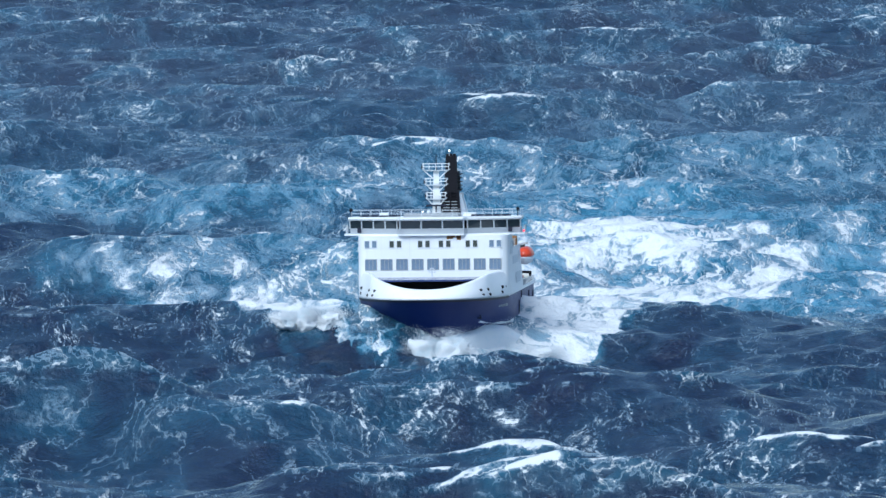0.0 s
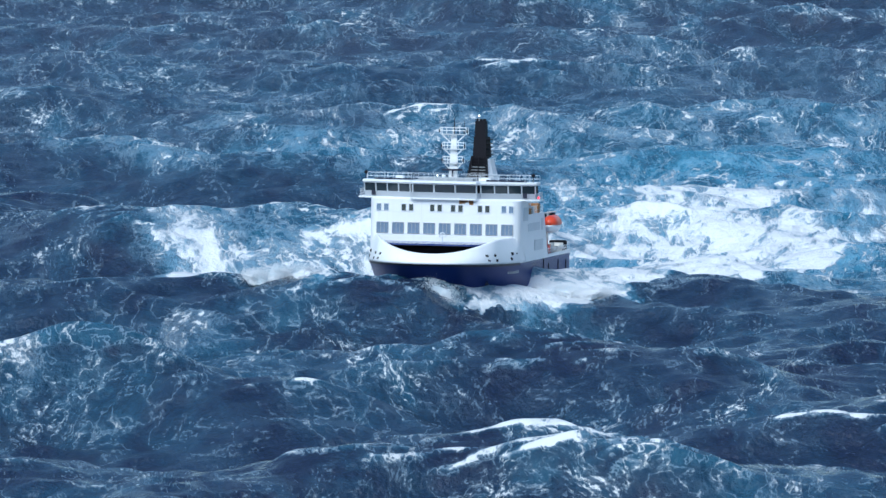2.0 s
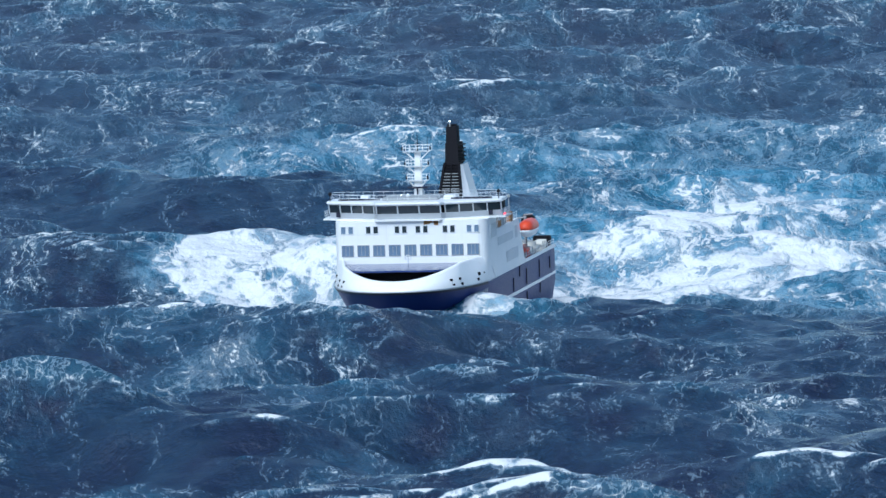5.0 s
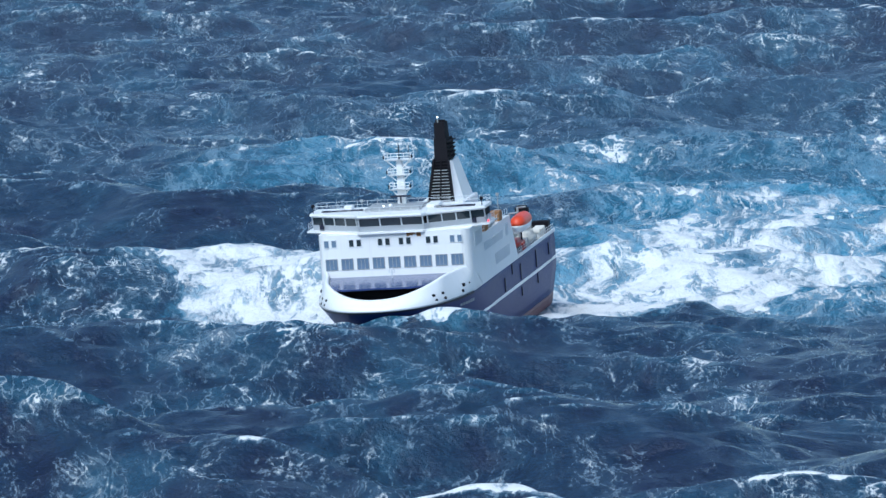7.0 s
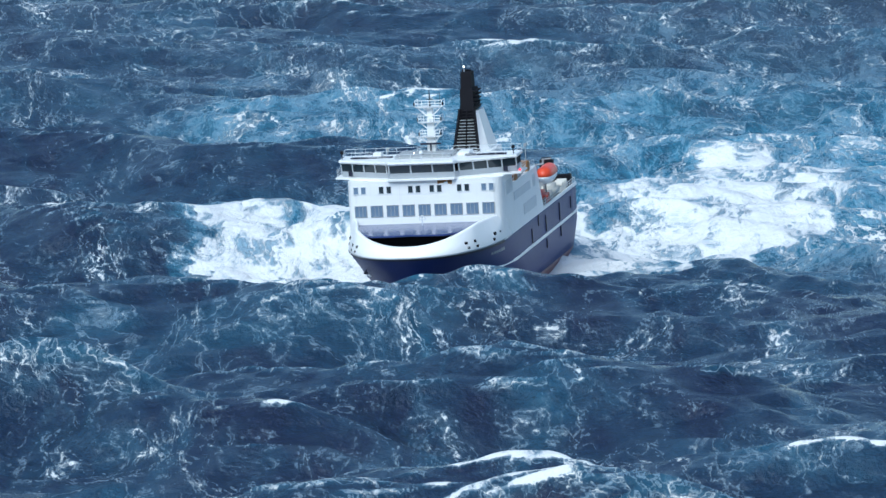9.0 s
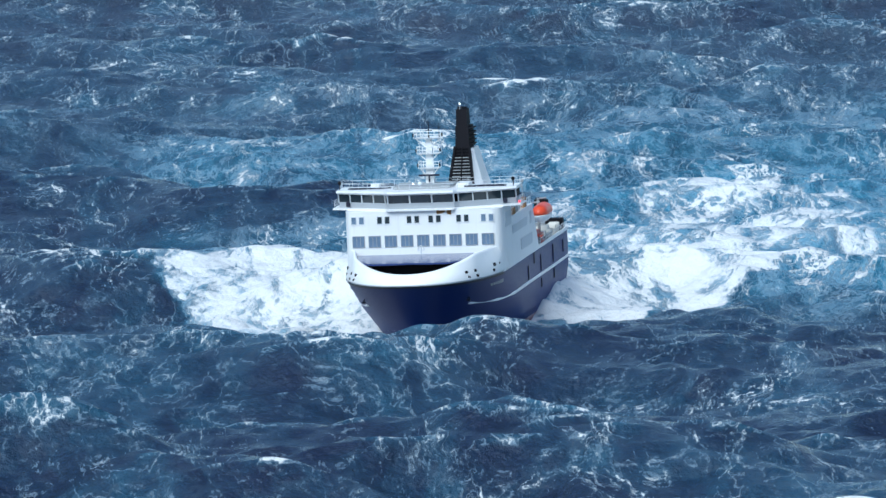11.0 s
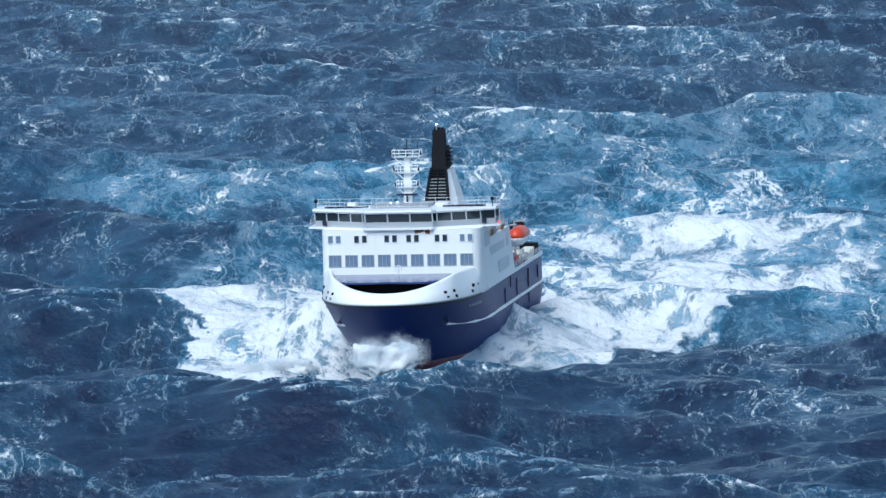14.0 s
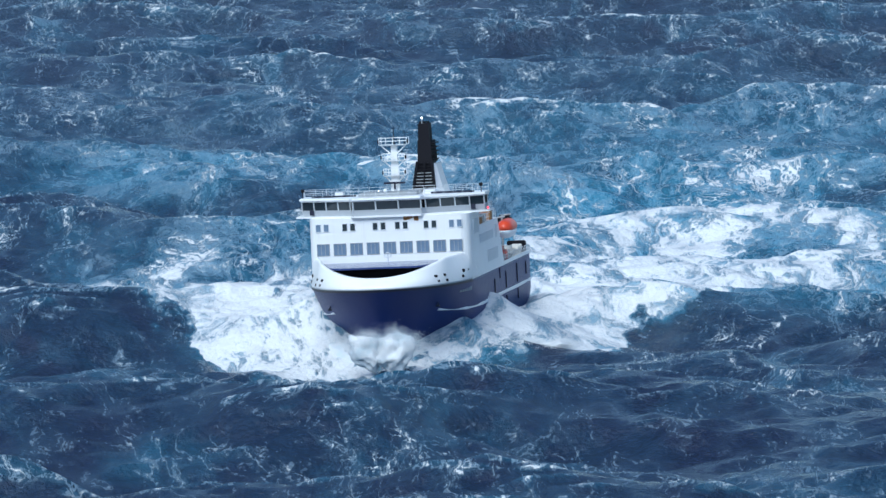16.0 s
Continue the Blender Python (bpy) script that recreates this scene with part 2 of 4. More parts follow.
    white = most(n.math("MULTIPLY", arm, length), n.math("MULTIPLY", oval(18, 150, 24, 110), 0.70), n.math("MULTIPLY", oval(50, 175, 26, 60), 0.62), n.math("MULTIPLY", inside, 0.74), oval(16, 30, 8, 46), oval(-16, 20, 8, 40), n.math("MULTIPLY", oval(-17, -4, 10, 9), 0.6))
    milky = most(n.math("MULTIPLY", inside, 0.8), oval(16, 180, 36, 150), n.math("MULTIPLY", oval(50, 130, 34, 90), 0.9), n.math("MULTIPLY", oval(-34, 100, 28, 60), 0.6), n.math("MULTIPLY", oval(60, 200, 40, 70), 0.7), n.math("MULTIPLY", oval(-50, 280, 60, 60), 0.7), n.math("MULTIPLY", oval(10, 340, 70, 110), 0.5), n.math("MULTIPLY", oval(0, 380, 170, 190), 0.12))
    # older breakers' foam drifting on the swell: x, y, half width, half depth, thickness
    half = n.add("ShaderNodeVectorMath", {0: offset, 1: (0.5, 0.5, 0.0)}, operation="MULTIPLY").outputs[0]
    drifted = n.add("ShaderNodeVectorMath", {0: place, 1: half}, operation="ADD").outputs[0]
    rafts = None
    for x, y, wide, deep, thick in FOAM_RAFTS:
        at = n.add("ShaderNodeVectorMath", {0: drifted, 1: (-x, -y, 0.0)}, operation="ADD").outputs[0]
        at = n.add("ShaderNodeVectorMath", {0: at, 1: (1 / wide, 1 / deep, 0.0)}, operation="MULTIPLY").outputs[0]
        far = n.add("ShaderNodeVectorMath", {0: at}, operation="LENGTH").outputs["Value"]
        raft = n.smooth(far, 0.35, 1.35, thick, 0.0)
        rafts = raft if rafts is None else n.math("MAXIMUM", rafts, raft)
    churn = n.noise(n.scaled(bent, 0.16, 0.05, 0.16, (8, 8, 2)), 1, 6, 0.68)
    streak = n.noise(n.scaled(bent, 0.10, 0.040, 0.10, (3, 7, 5)), 1, 7, 0.66)
    solid = n.math("MULTIPLY", n.smooth(white, 0.0, 0.5), n.smooth(n.math("ADD", streak, n.math("MULTIPLY", n.math("SUBTRACT", white, 0.5), 0.5)), 0.455, 0.68))
    raft_foam = n.smooth(n.math("ADD", streak, n.math("MULTIPLY", n.math("SUBTRACT", rafts, 1.0), 0.42)), 0.42, 0.66)
    raft_foam = n.math("MULTIPLY", n.smooth(rafts, 0.0, 0.35), n.math("MULTIPLY", n.math("ADD", raft_foam, n.math("MULTIPLY", line_b, 0.5)), n.smooth(grain, 0.0, 1.0, 0.3, 1.2)))
    solid = n.math("MULTIPLY", n.math("ADD", solid, raft_foam), n.smooth(n.noise(n.scaled(bent, 0.17, 0.085, 0.17, (9, 2, 7)), 1, 7, 0.72), 0.38, 0.56, 0.42, 1.0))
    thin = n.math("MULTIPLY", milky, n.math("ADD", n.math("MULTIPLY", n.smooth(churn, 0.45, 0.66, 0.0, 1.0), n.smooth(grain, 0.0, 1.0, 0.5, 1.0)), n.math("MULTIPLY", n.math("MULTIPLY", n.math("ADD", line_b, n.math("MULTIPLY", line_c, 0.5)), n.smooth(breaks, 0.0, 1.0, 0.35, 1.0)), 1.1)))
    thin = n.math("MULTIPLY", thin, n.smooth(n.noise(n.scaled(bent, 0.030, 0.012, 0.03, (7, 4, 1)), 1, 4, 0.55), 0.36, 0.58, 0.35, 1.3))

    # breaking crests keep with the swell
    tear = n.noise(n.scaled(own, 0.22, 0.10, 0.22, (4, 4, 0)), 1, 5, 0.65)
    gate = n.smooth(n.noise(n.scaled(own, 0.021, 0.012, 0.02, (2, 6, 0)), 1, 2, 0.5), 0.46, 0.62, 0.12, 1.0)
    broken = n.smooth(n.math("ADD", n.math("MULTIPLY", crest, gate), n.math("MULTIPLY", n.math("SUBTRACT", tear, 0.5), 1.7)), 0.47, 0.88)
    tail = n.math("MULTIPLY", n.smooth(crest, 0.05, 0.5), n.math("ADD", line_b, n.math("MULTIPLY", line_c, 0.7)))
    foam = n.math("ADD", n.math("ADD", lace, n.math("MULTIPLY", tail, 0.6)), n.math("ADD", solid, n.math("ADD", thin, broken)), clamp=True)
    # aerated water under the foam is paler and greener
    haze = n.math("ADD", n.smooth(web_a, 0.0, 0.30, 0.06, 0.0), n.math("MULTIPLY", n.smooth(web_b, 0.0, 0.35, 0.12, 0.0), patch))
    air = n.math("ADD", n.math("ADD", haze, n.math("MULTIPLY", n.smooth(cover, 0.4, 1.0), n.smooth(patch, 0.2, 1.0, 0.0, 0.10))),
                 n.math("ADD", n.math("MULTIPLY", n.math("MAXIMUM", n.math("MAXIMUM", milky, n.math("MULTIPLY", rafts, 0.22)), white), n.smooth(churn, 0.3, 0.6, 0.25, 0.85)), n.math("MULTIPLY", crest, 0.22)), clamp=True)
    water = n.mix(air, rgb(0.0125, 0.021, 0.050), rgb(0.055, 0.24, 0.37))
    tint = n.mix(n.smooth(foam, 0.25, 0.95), rgb(0.41, 0.57, 0.71), rgb(0.68, 0.70, 0.72))
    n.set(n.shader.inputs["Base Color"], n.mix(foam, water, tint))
    n.set(n.shader.inputs["Roughness"], n.smooth(foam, 0.0, 0.6, 0.22, 0.85))
    n.set(n.shader.inputs["IOR"], 1.333)
    ripple = n.noise(n.scaled(own, 0.35, 0.22, 0.35), 1, 6, 0.62)
    billow = n.noise(n.scaled(own, 0.11, 0.075, 0.11, (3, 5, 1)), 1, 4, 0.5)
    chop = n.noise(n.scaled(own, 1.6, 1.0, 1.6), 1, 4, 0.6)
    relief = n.math("ADD", n.math("ADD", n.math("MULTIPLY", n.math("MULTIPLY", ripple, 1.9), n.smooth(foam, 0.2, 0.9, 1.0, 0.45)), n.math("MULTIPLY", n.math("MULTIPLY", chop, 0.55), n.smooth(foam, 0.2, 0.9, 1.0, 0.25))), n.math("ADD", n.math("MULTIPLY", foam, 0.35), n.math("MULTIPLY", billow, 4.5)))
    bump = n.add("ShaderNodeBump", {"Strength": 0.8, "Distance": 1.0, "Height": relief})
    n.set(n.shader.inputs["Normal"], bump.outputs[0])
    return n.material


# ---------------------------------------------------------------- building helpers
def mesh_of(name, verts, faces, material, smooth=False):
    data = bpy.data.meshes.new(name)
    data.from_pydata(verts, [], faces)
    data.materials.append(material)
    if smooth:
        data.polygons.foreach_set("use_smooth", [True] * len(data.polygons))
    data.update()
    return data


def part(name, bm, material, parent, label="", smooth=False):
    """Links a bmesh as one mesh object under a thing or a part."""
    bmesh.ops.recalc_face_normals(bm, faces=bm.faces)
    data = bpy.data.meshes.new(name)
    bm.to_mesh(data)
    bm.free()
    data.materials.append(material)
    if smooth:
        data.polygons.foreach_set("use_smooth", [True] * len(data.polygons))
    ob = new(name, data)
    ob.parent = parent
    if label:
        ob["label"] = label
    return ob


def share(ob, parent, m):
    """Another part on the same mesh."""
    twin = new(ob.name.split(".")[0], ob.data)
    twin.parent = parent
    twin.matrix_basis = m
    return twin


def box(bm, x0, x1, y0, y1, z0, z1, bevel=0.0):
    made = bmesh.ops.create_cube(bm, size=1.0)["verts"]
    for v in made:
        v.co = Vector((x0 + (v.co.x + 0.5) * (x1 - x0), y0 + (v.co.y + 0.5) * (y1 - y0), z0 + (v.co.z + 0.5) * (z1 - z0)))
    if bevel:
        edges = list({e for v in made for e in v.link_edges})
        bmesh.ops.bevel(bm, geom=edges, offset=bevel, segments=2, affect="EDGES")
    return bm


def rod(bm, a, b, r0, r1=None, sides=8):
    """A round bar from a to b."""
    a, b = Vector(a), Vector(b)
    r1 = r0 if r1 is None else r1
    made = bmesh.ops.create_cone(bm, cap_ends=True, segments=sides, radius1=r0, radius2=r1, depth=(b - a).length)["verts"]
    turn = (b - a).to_track_quat("Z", "Y").to_matrix()
    for v in made:
        v.co = turn @ v.co + (a + b) / 2
    return bm


def prism(bm, outline, z0, z1, top=None):
    """A closed solid over a plan outline; top, if given, is the outline at its upper end."""
    top = top or outline
    low = [bm.verts.new((x, y, z0)) for x, y in outline]
    high = [bm.verts.new((x, y, z1)) for x, y in top]
    bm.faces.new(low), bm.faces.new(high)
    for i in range(len(low)):
        j = (i + 1) % len(low)
        bm.faces.new((low[i], low[j], high[j], high[i]))
    return bm


def loft(bm, rings, close=True, caps=True):
    """Skins rings of equally many points."""
    made = [[bm.verts.new(p) for p in ring] for ring in rings]
    count = len(made[0])
    for low, high in zip(made, made[1:]):
        for i in range(count if close else count - 1):
            j = (i + 1) % count
            bm.faces.new((low[i], low[j], high[j], high[i]))
    if caps:
        bm.faces.new(made[0]), bm.faces.new(made[-1])
    return bm


B = bmesh.new


# ---------------------------------------------------------------- the sea: one sheet to the horizon, ridden by long swell and steep chop
def swell(x, y):
    """Height, sideways shift and steepness of the storm waves at still-water places x, y."""
    rng = np.random.default_rng(11)
    z, dx, dy = np.zeros_like(x), np.zeros_like(x), np.zeros_like(x)
    jxx, jyy, jxy = np.ones_like(x), np.ones_like(x), np.zeros_like(x)
    trains = [(122.0, 2.75, -5, 2.246), (104.0, 1.1, 27, 5.255), (97.0, 1.0, -33, 5.720), (71.0, 1.0, 14, 5.740), (58.0, 0.95, -24, 2.899),
              (46.0, 0.75, 38, 2.174), (38.0, 0.62, -8, 4.082), (33.0, 0.55, -45, 4.187)]
    trains += [(rng.uniform(12, 29), 0.0, rng.normal(0, 40), None) for _ in range(18)]
    trains += [(rng.uniform(4.0, 10), 0.0, rng.normal(0, 50), None) for _ in range(16)]
    for length, high, turn, phase in trains:
        high = high or length * rng.uniform(0.007, 0.012) * (1.0 if length > 11 else 1.2)
        phase = rng.uniform(0, 6.28) if phase is None else phase
        k = 2 * np.pi / length
        ex, ey = math.sin(radians(turn)), -math.cos(radians(turn))
        group = 0.85 + (0.25 if length > 100 else 0.55) * np.sin(x * ey * k * 0.23 - y * ex * k * 0.23 + (x * ex + y * ey) * k * 0.11 + phase * 3)
        a = high * group
        bend = (0.7 if length > 30 else 0.25) * (np.sin(x * 0.052 + y * 0.008 * math.cos(phase)) + 0.6 * np.sin(x * 0.113 - y * 0.011))
        arg = k * (x * ex + y * ey) + phase + bend
        c, s = np.cos(arg), np.sin(arg)
        push = 0.78 if length > 30 else 0.55
        z += a * c
        dx -= push * a * ex * s
        dy -= push * a * ey * s
        jxx -= push * a * k * ex * ex * c
        jyy -= push * a * k * ey * ey * c
        jxy -= push * a * k * ex * ey * c
    return z, dx, dy, jxx * jyy - jxy * jxy


def graded(low, high, start, step, growth):
    """Grid lines: even between low and high, ever wider beyond."""
    inner = list(np.arange(low, high + step / 2, step))
    after, before, gap = [], [], step
    at = inner[-1]
    while at < start[1]:
        gap *= growth
        at += gap
        after.append(at)
    gap, at = step, inner[0]
    while at > start[0]:
        gap *= growth
        at -= gap
        before.append(at)
    return np.array(before[::-1] + inner + after)


SEA_SPEED = (-0.6, -12.5)


def build_sea(wake):
    xs = graded(-150, 150, (-4800, 4800), 0.75, 1.25)
    ys = graded(830, 2450, (-600, 4900), 1.15, 1.2)
    gx, gy = np.meshgrid(xs, ys)
    z, dx, dy, fold = swell(gx, gy)
    calm = np.clip((np.abs(gx) - 150) / 400, 0, 1)
    flat = 1 - np.maximum(calm, np.clip((gy - 2450) / 700, 0, 1))
    flat = np.minimum(flat, 1 - np.clip((830 - gy) / 300, 0, 1))
    px, py, pz = gx + dx * flat, gy + dy * flat, z * flat
    rows_n, cols = gx.shape
    verts = np.stack([px, py, pz], -1).reshape(-1, 3)
    index = np.arange(rows_n * cols).reshape(rows_n, cols)
    quads = np.stack([index[:-1, :-1], index[:-1, 1:], index[1:, 1:], index[1:, :-1]], -1).reshape(-1, 4)
    data = bpy.data.meshes.new("sea")
    data.vertices.add(len(verts))
    data.vertices.foreach_set("co", verts.ravel())
    data.loops.add(quads.size)
    data.loops.foreach_set("vertex_index", quads.ravel())
    data.polygons.add(len(quads))
    data.polygons.foreach_set("loop_start", np.arange(len(quads)) * 4)
    data.polygons.foreach_set("use_smooth", np.ones(len(quads), bool))
    data.update(calc_edges=True)
    low = np.quantile(fold[::4, ::4], 0.004)
    mid = np.quantile(fold[::4, ::4], 0.04)
    crest = np.clip((mid - fold) / (mid - low), 0, 0.85) * flat
    data.attributes.new("crest", "FLOAT", "POINT").data.foreach_set("value", crest.astype(np.float32).ravel())
    data.materials.append(sea_material(wake))
    return tagged(new("water", data), "storm-blue sea with long swell, white crests and lacy foam", "sea", kind="structure")


# ---------------------------------------------------------------- the ferry: x to port, y aft, z up from the waterline
HALF = 11.3
STERN = 60.0


def bow_line(z, count=25):
    """Half of the hull's plan at height z, from the stem to the start of the straight side, and on to the stern."""
    u = min(max((z + 4.0) / 11.2, 0.0), 1.0)
    tip = -7.0 - 10.0 * u ** 1.6
    join = 26.0 - 20.0 * u ** 0.9
    power = 1.35 + 1.05 * u ** 1.5
    half = HALF * (0.90 + 0.10 * min(1.0, max(0.0, (z + 4) / 6)))
    points = []
    for i in range(count):
        a = (i / (count - 1)) * math.pi / 2
        x = half * math.sin(a) ** (2 / power)
        y = join + (tip - join) * math.cos(a) ** (2 / power)
        points.append((x, y))
    for y in (join + 8, (join + STERN) / 2 + 4, STERN - 4):
        points.append((half, y))
    points.append((half * 0.985, STERN))
    return points


def hull_ring(z):
    right = bow_line(z)
    return [(x, y, z) for x, y in right] + [(-x, y, z) for x, y in right[:0:-1]]


KNUCKLE = 6.9


def build_hull(ship):
    bottom = part("underwater_hull", loft(B(), [hull_ring(z) for z in (-4.0, -3.4, -2.8, -2.2)]), ANTIFOUL, ship, "dull red underwater paint", smooth=True)
    levels = [-2.2, -0.9, 0.8, 2.0, 3.2, 4.4, 5.6, 6.6, KNUCKLE]
    hull = part("hull", loft(B(), [hull_ring(z) for z in levels]), BLUE, ship, "dark blue steel hull with flared bow", smooth=True)
    # dark line under the white bulwark
    rim = [[(x * 1.004, y - 0.03, z) for x, y, z in hull_ring(zz)] for zz in (KNUCKLE - 0.32, KNUCKLE + 0.02)]
    n = 22
    strip = bmesh.new()
    rows_v = []
    for ring in rim:
        side = ring[:n]
        port = [(x, y, ring[0][2]) for x, y, _ in side]
        line = [(-x, y, z) for x, y, z in port[:0:-1]] + port
        rows_v.append([strip.verts.new((x * 1.003, y, z)) for x, y, z in line])
    for i in range(len(rows_v[0]) - 1):
        strip.faces.new((rows_v[0][i], rows_v[0][i + 1], rows_v[1][i + 1], rows_v[1][i]))
    part("rubbing_strake", strip, NAVY, hull, "dark line under the bulwark", smooth=True)
    # white band along each side, rising a little towards the bow
    for side in (1, -1):
        bm = B()
        line = [(-6.0, 3.4), (2.0, 2.9), (9.0, 3.0), (16.0, 3.15), (30.0, 3.15), (45.0, 3.15), (STERN - 0.3, 3.15)]
        rings = []
        for y, z in line:
            half = max([x for x, yy in bow_line(z) if yy <= y + 1.2] or [HALF])
            pts = bow_line(z)
            for (xa, ya), (xb, yb) in zip(pts, pts[1:]):
                if ya <= y <= yb and yb > ya:
                    half = xa + (xb - xa) * (y - ya) / (yb - ya)
            o = half + 0.10
            rings.append([(side * (o - 0.3), y, z - 0.22), (side * o, y, z - 0.22), (side * (o + 0.05), y, z), (side * o, y, z + 0.22), (side * (o - 0.3), y, z + 0.22)])
        part("side_band", loft(bm, rings), WHITE, hull, "white rubbing band along the side")
        # fender pads and scuppers
        fender = None
        for y, z0, z1 in ((27.0, 5.3, 6.9), (33.0, 3.6, 6.0), (33.0, 1.2, 2.6), (21.5, 3.5, 5.6), (44.5, 3.7, 6.3), (44.8, 1.3, 2.8), (54.0, 4.2, 6.0)):
            bm = B()
            box(bm, -0.08, 0.08, -0.2, 0.2, z0, z1, 0.04)
            fender = part("fender", bm, NAVY, hull)
            fender.location = (side * (HALF + 0.06), y, 0)
        # anchor in its pocket
        bm = B()
        x, y = [p for p in bow_line(4.4) if p[0] > 7.4][0]
        rod(bm, (side * (x - 0.3), y, 4.9), (side * (x + 0.1), y - 0.1, 4.0), 0.10)
        box(bm, side * x - 0.35, side * x + 0.2, y - 0.25, y + 0.25, 3.8, 4.05, 0.06)
        part("anchor", bm, NAVY, hull, "dark anchor against the bow")
        # row of bars where the name stands on the bow
        for i in range(6):
            yy = 1.2 - i * 0.9
            pts = bow_line(5.6)
            for (xa, ya), (xb, yb) in zip(pts, pts[1:]):
                if ya <= yy <= yb:
                    half = xa + (xb - xa) * (yy - ya) / (yb - ya)
                    turn = math.atan2(yb - ya, xb - xa)
            bm = B()
            box(bm, -0.28, 0.28, -0.05, 0.05, -0.3, 0.3, 0.02)
            bar = part("lettering", bm, STEEL, hull, "pale bars of a painted name")
            bar.matrix_basis = pose(side * (half + 0.03), yy, 5.7, 0, 0, math.degrees(turn) * side)
    return hull


def rim_height(x):
    """Top of the white bow bulwark at a distance x off the middle line: it dips to the stem like a smile."""
    a = abs(x) / 9.1
    return 7.9 + 2.05 * min(a, 1.0) ** 2.2


def build_bulwark(ship):
    """The white shell round the open mooring deck, from the knuckle to its rolled rim; its ends fold back into the front wall."""
    plan = [p for p in bow_line(KNUCKLE, 49) if p[1] < 6.5]
    line = [(-x, y) for x, y in plan[:0:-1]] + plan
    bm = B()
    rings = []
    for x, y in line:
        side = 1 if x > 0 else -1
        f = min(1.0, max(0.0, (abs(x) - 8.7) / 2.2))
        f = f * f * (3 - 2 * f)
        top = rim_height(x) + 0.75 * f + 0.5 * (1 - f)
        lean = 0.93
        cx, cy = x * 0.965, y * lean + 0.4
        ix, iy = x * 0.93, y * (lean - 0.03) + 0.6
        wall_y = 0.05 + 1.6 * max(0.0, (abs(x) - 9.65) / 1.6) ** 2
        wall_x = side * min(abs(x), 11.25)
        cx, cy = cx + (wall_x - cx) * f, cy + (wall_y - 0.05 - cy) * f
        ix, iy = ix + (wall_x * 0.98 - ix) * f, iy + (wall_y + 0.5 - iy) * f
        mx, my = x * 0.985 * (1 - f) + (x + wall_x) / 2 * f, (y * 0.97 + 0.2) * (1 - f) + (y + wall_y) / 2 * f
        rings.append([(x, y, KNUCKLE), (x * 1.004, y * 1.004, KNUCKLE + 0.35), (mx, my, (KNUCKLE + top) / 2), (cx, cy, top - 0.25), (cx * 0.99, cy + 0.15, top),
                      (ix, iy + 0.1, top + 0.05), (ix * 0.99, iy + 0.25, top - 0.25), (ix * 0.99, iy + 0.3, KNUCKLE + 0.3)])
    bulwark = part("bow_bulwark", loft(bm, rings, close=True, caps=True), WHITE, ship, "white bow bulwark with a dipped rim", smooth=True)
    # mooring openings below the rim
    for side in (1, -1):
        for x, dz in ((8.2, 0.55), (9.1, 0.55), (8.0, 1.25), (8.9, 1.3), (10.6, 0.7), (11.0, 1.4), (10.7, 1.45)):
            near = min(plan, key=lambda p: abs(p[0] - x))
            ahead = min(plan, key=lambda p: abs(p[0] - x + 0.6))
            turn = math.degrees(math.atan2(near[1] - ahead[1], near[0] - ahead[0] + 1e-6))
            bm = B()
            box(bm, -0.36, 0.36, -0.16, 0.16, -0.24, 0.24, 0.08)
            port = part("fairlead", bm, BLACK, bulwark)
            f = dz / 2.6
            port.matrix_basis = pose(side * near[0] * (1 - 0.035 * f), near[1] * (1 - 0.07 * f) + 0.4 * f - 0.02, KNUCKLE + dz, 0, 0, turn * side)
    # mooring deck inside, coloured black for the shade in the well
    plan2 = [(x * 0.93, y * 0.9 + 0.6) for x, y in line]
    deck = part("mooring_deck", prism(B(), plan2, KNUCKLE - 0.15, KNUCKLE + 0.1), BLACK, ship, "mooring deck inside the bulwark, blackened for the well's shade")
    # wet blue shelter deck between the front wall and the open well
    rim_in = [(x * 0.915, max(y * 0.9 + 0.75, -12.4 + 0.5 * max(0.0, 1.0 - abs(x) / 2.5))) for x, y in line if y < 0.5]
    part("shelter_deck", prism(B(), rim_in, 9.55, 9.8), SHELTER, ship, "wet blue shelter deck behind the bow well")
    # added black board: shade under the shelter deck, covers the lit wall
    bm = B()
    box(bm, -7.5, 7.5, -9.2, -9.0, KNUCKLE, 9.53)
    part("well_shade_board", bm, BLACK, ship, "added black board for the shade under the shelter deck")
    for x in (-4.2, 4.2):
        bm = B()
        rod(bm, (x - 1.2, -10.5, KNUCKLE + 0.8), (x + 1.2, -10.5, KNUCKLE + 0.8), 0.55, sides=14)
        box(bm, x - 1.5, x + 1.5, -10.9, -10.1, KNUCKLE + 0.1, KNUCKLE + 0.5, 0.05)
        part("windlass", bm, NAVY, deck, "dark anchor windlass")
    bm = B()
    rod(bm, (0, -2.2, KNUCKLE), (0, -2.2, 11.0), 0.10)
    rod(bm, (-0.5, -2.2, 10.6), (0.5, -2.2, 10.6), 0.07)
    for i in range(9):
        a, b = math.pi * i / 9, math.pi * (i + 1) / 9
        rod(bm, (0.45 * math.cos(a), -2.2, 10.6 + 0.6 * math.sin(a)), (0.45 * math.cos(b), -2.2, 10.6 + 0.6 * math.sin(b)), 0.07)
    part("jackstaff", bm, GREY_WHITE, ship, "pale jackstaff on the bow")
    return bulwark


def rounded_front(half, front, back, radius, steps=6):
    right = []
    for i in range(steps + 1):
        a = math.pi / 2 * i / steps
        right.append((half - radius + radius * math.sin(a), front + radius - radius * math.cos(a)))
    right.append((half, back))
    return right + [(-x, y) for x, y in right[::-1]]


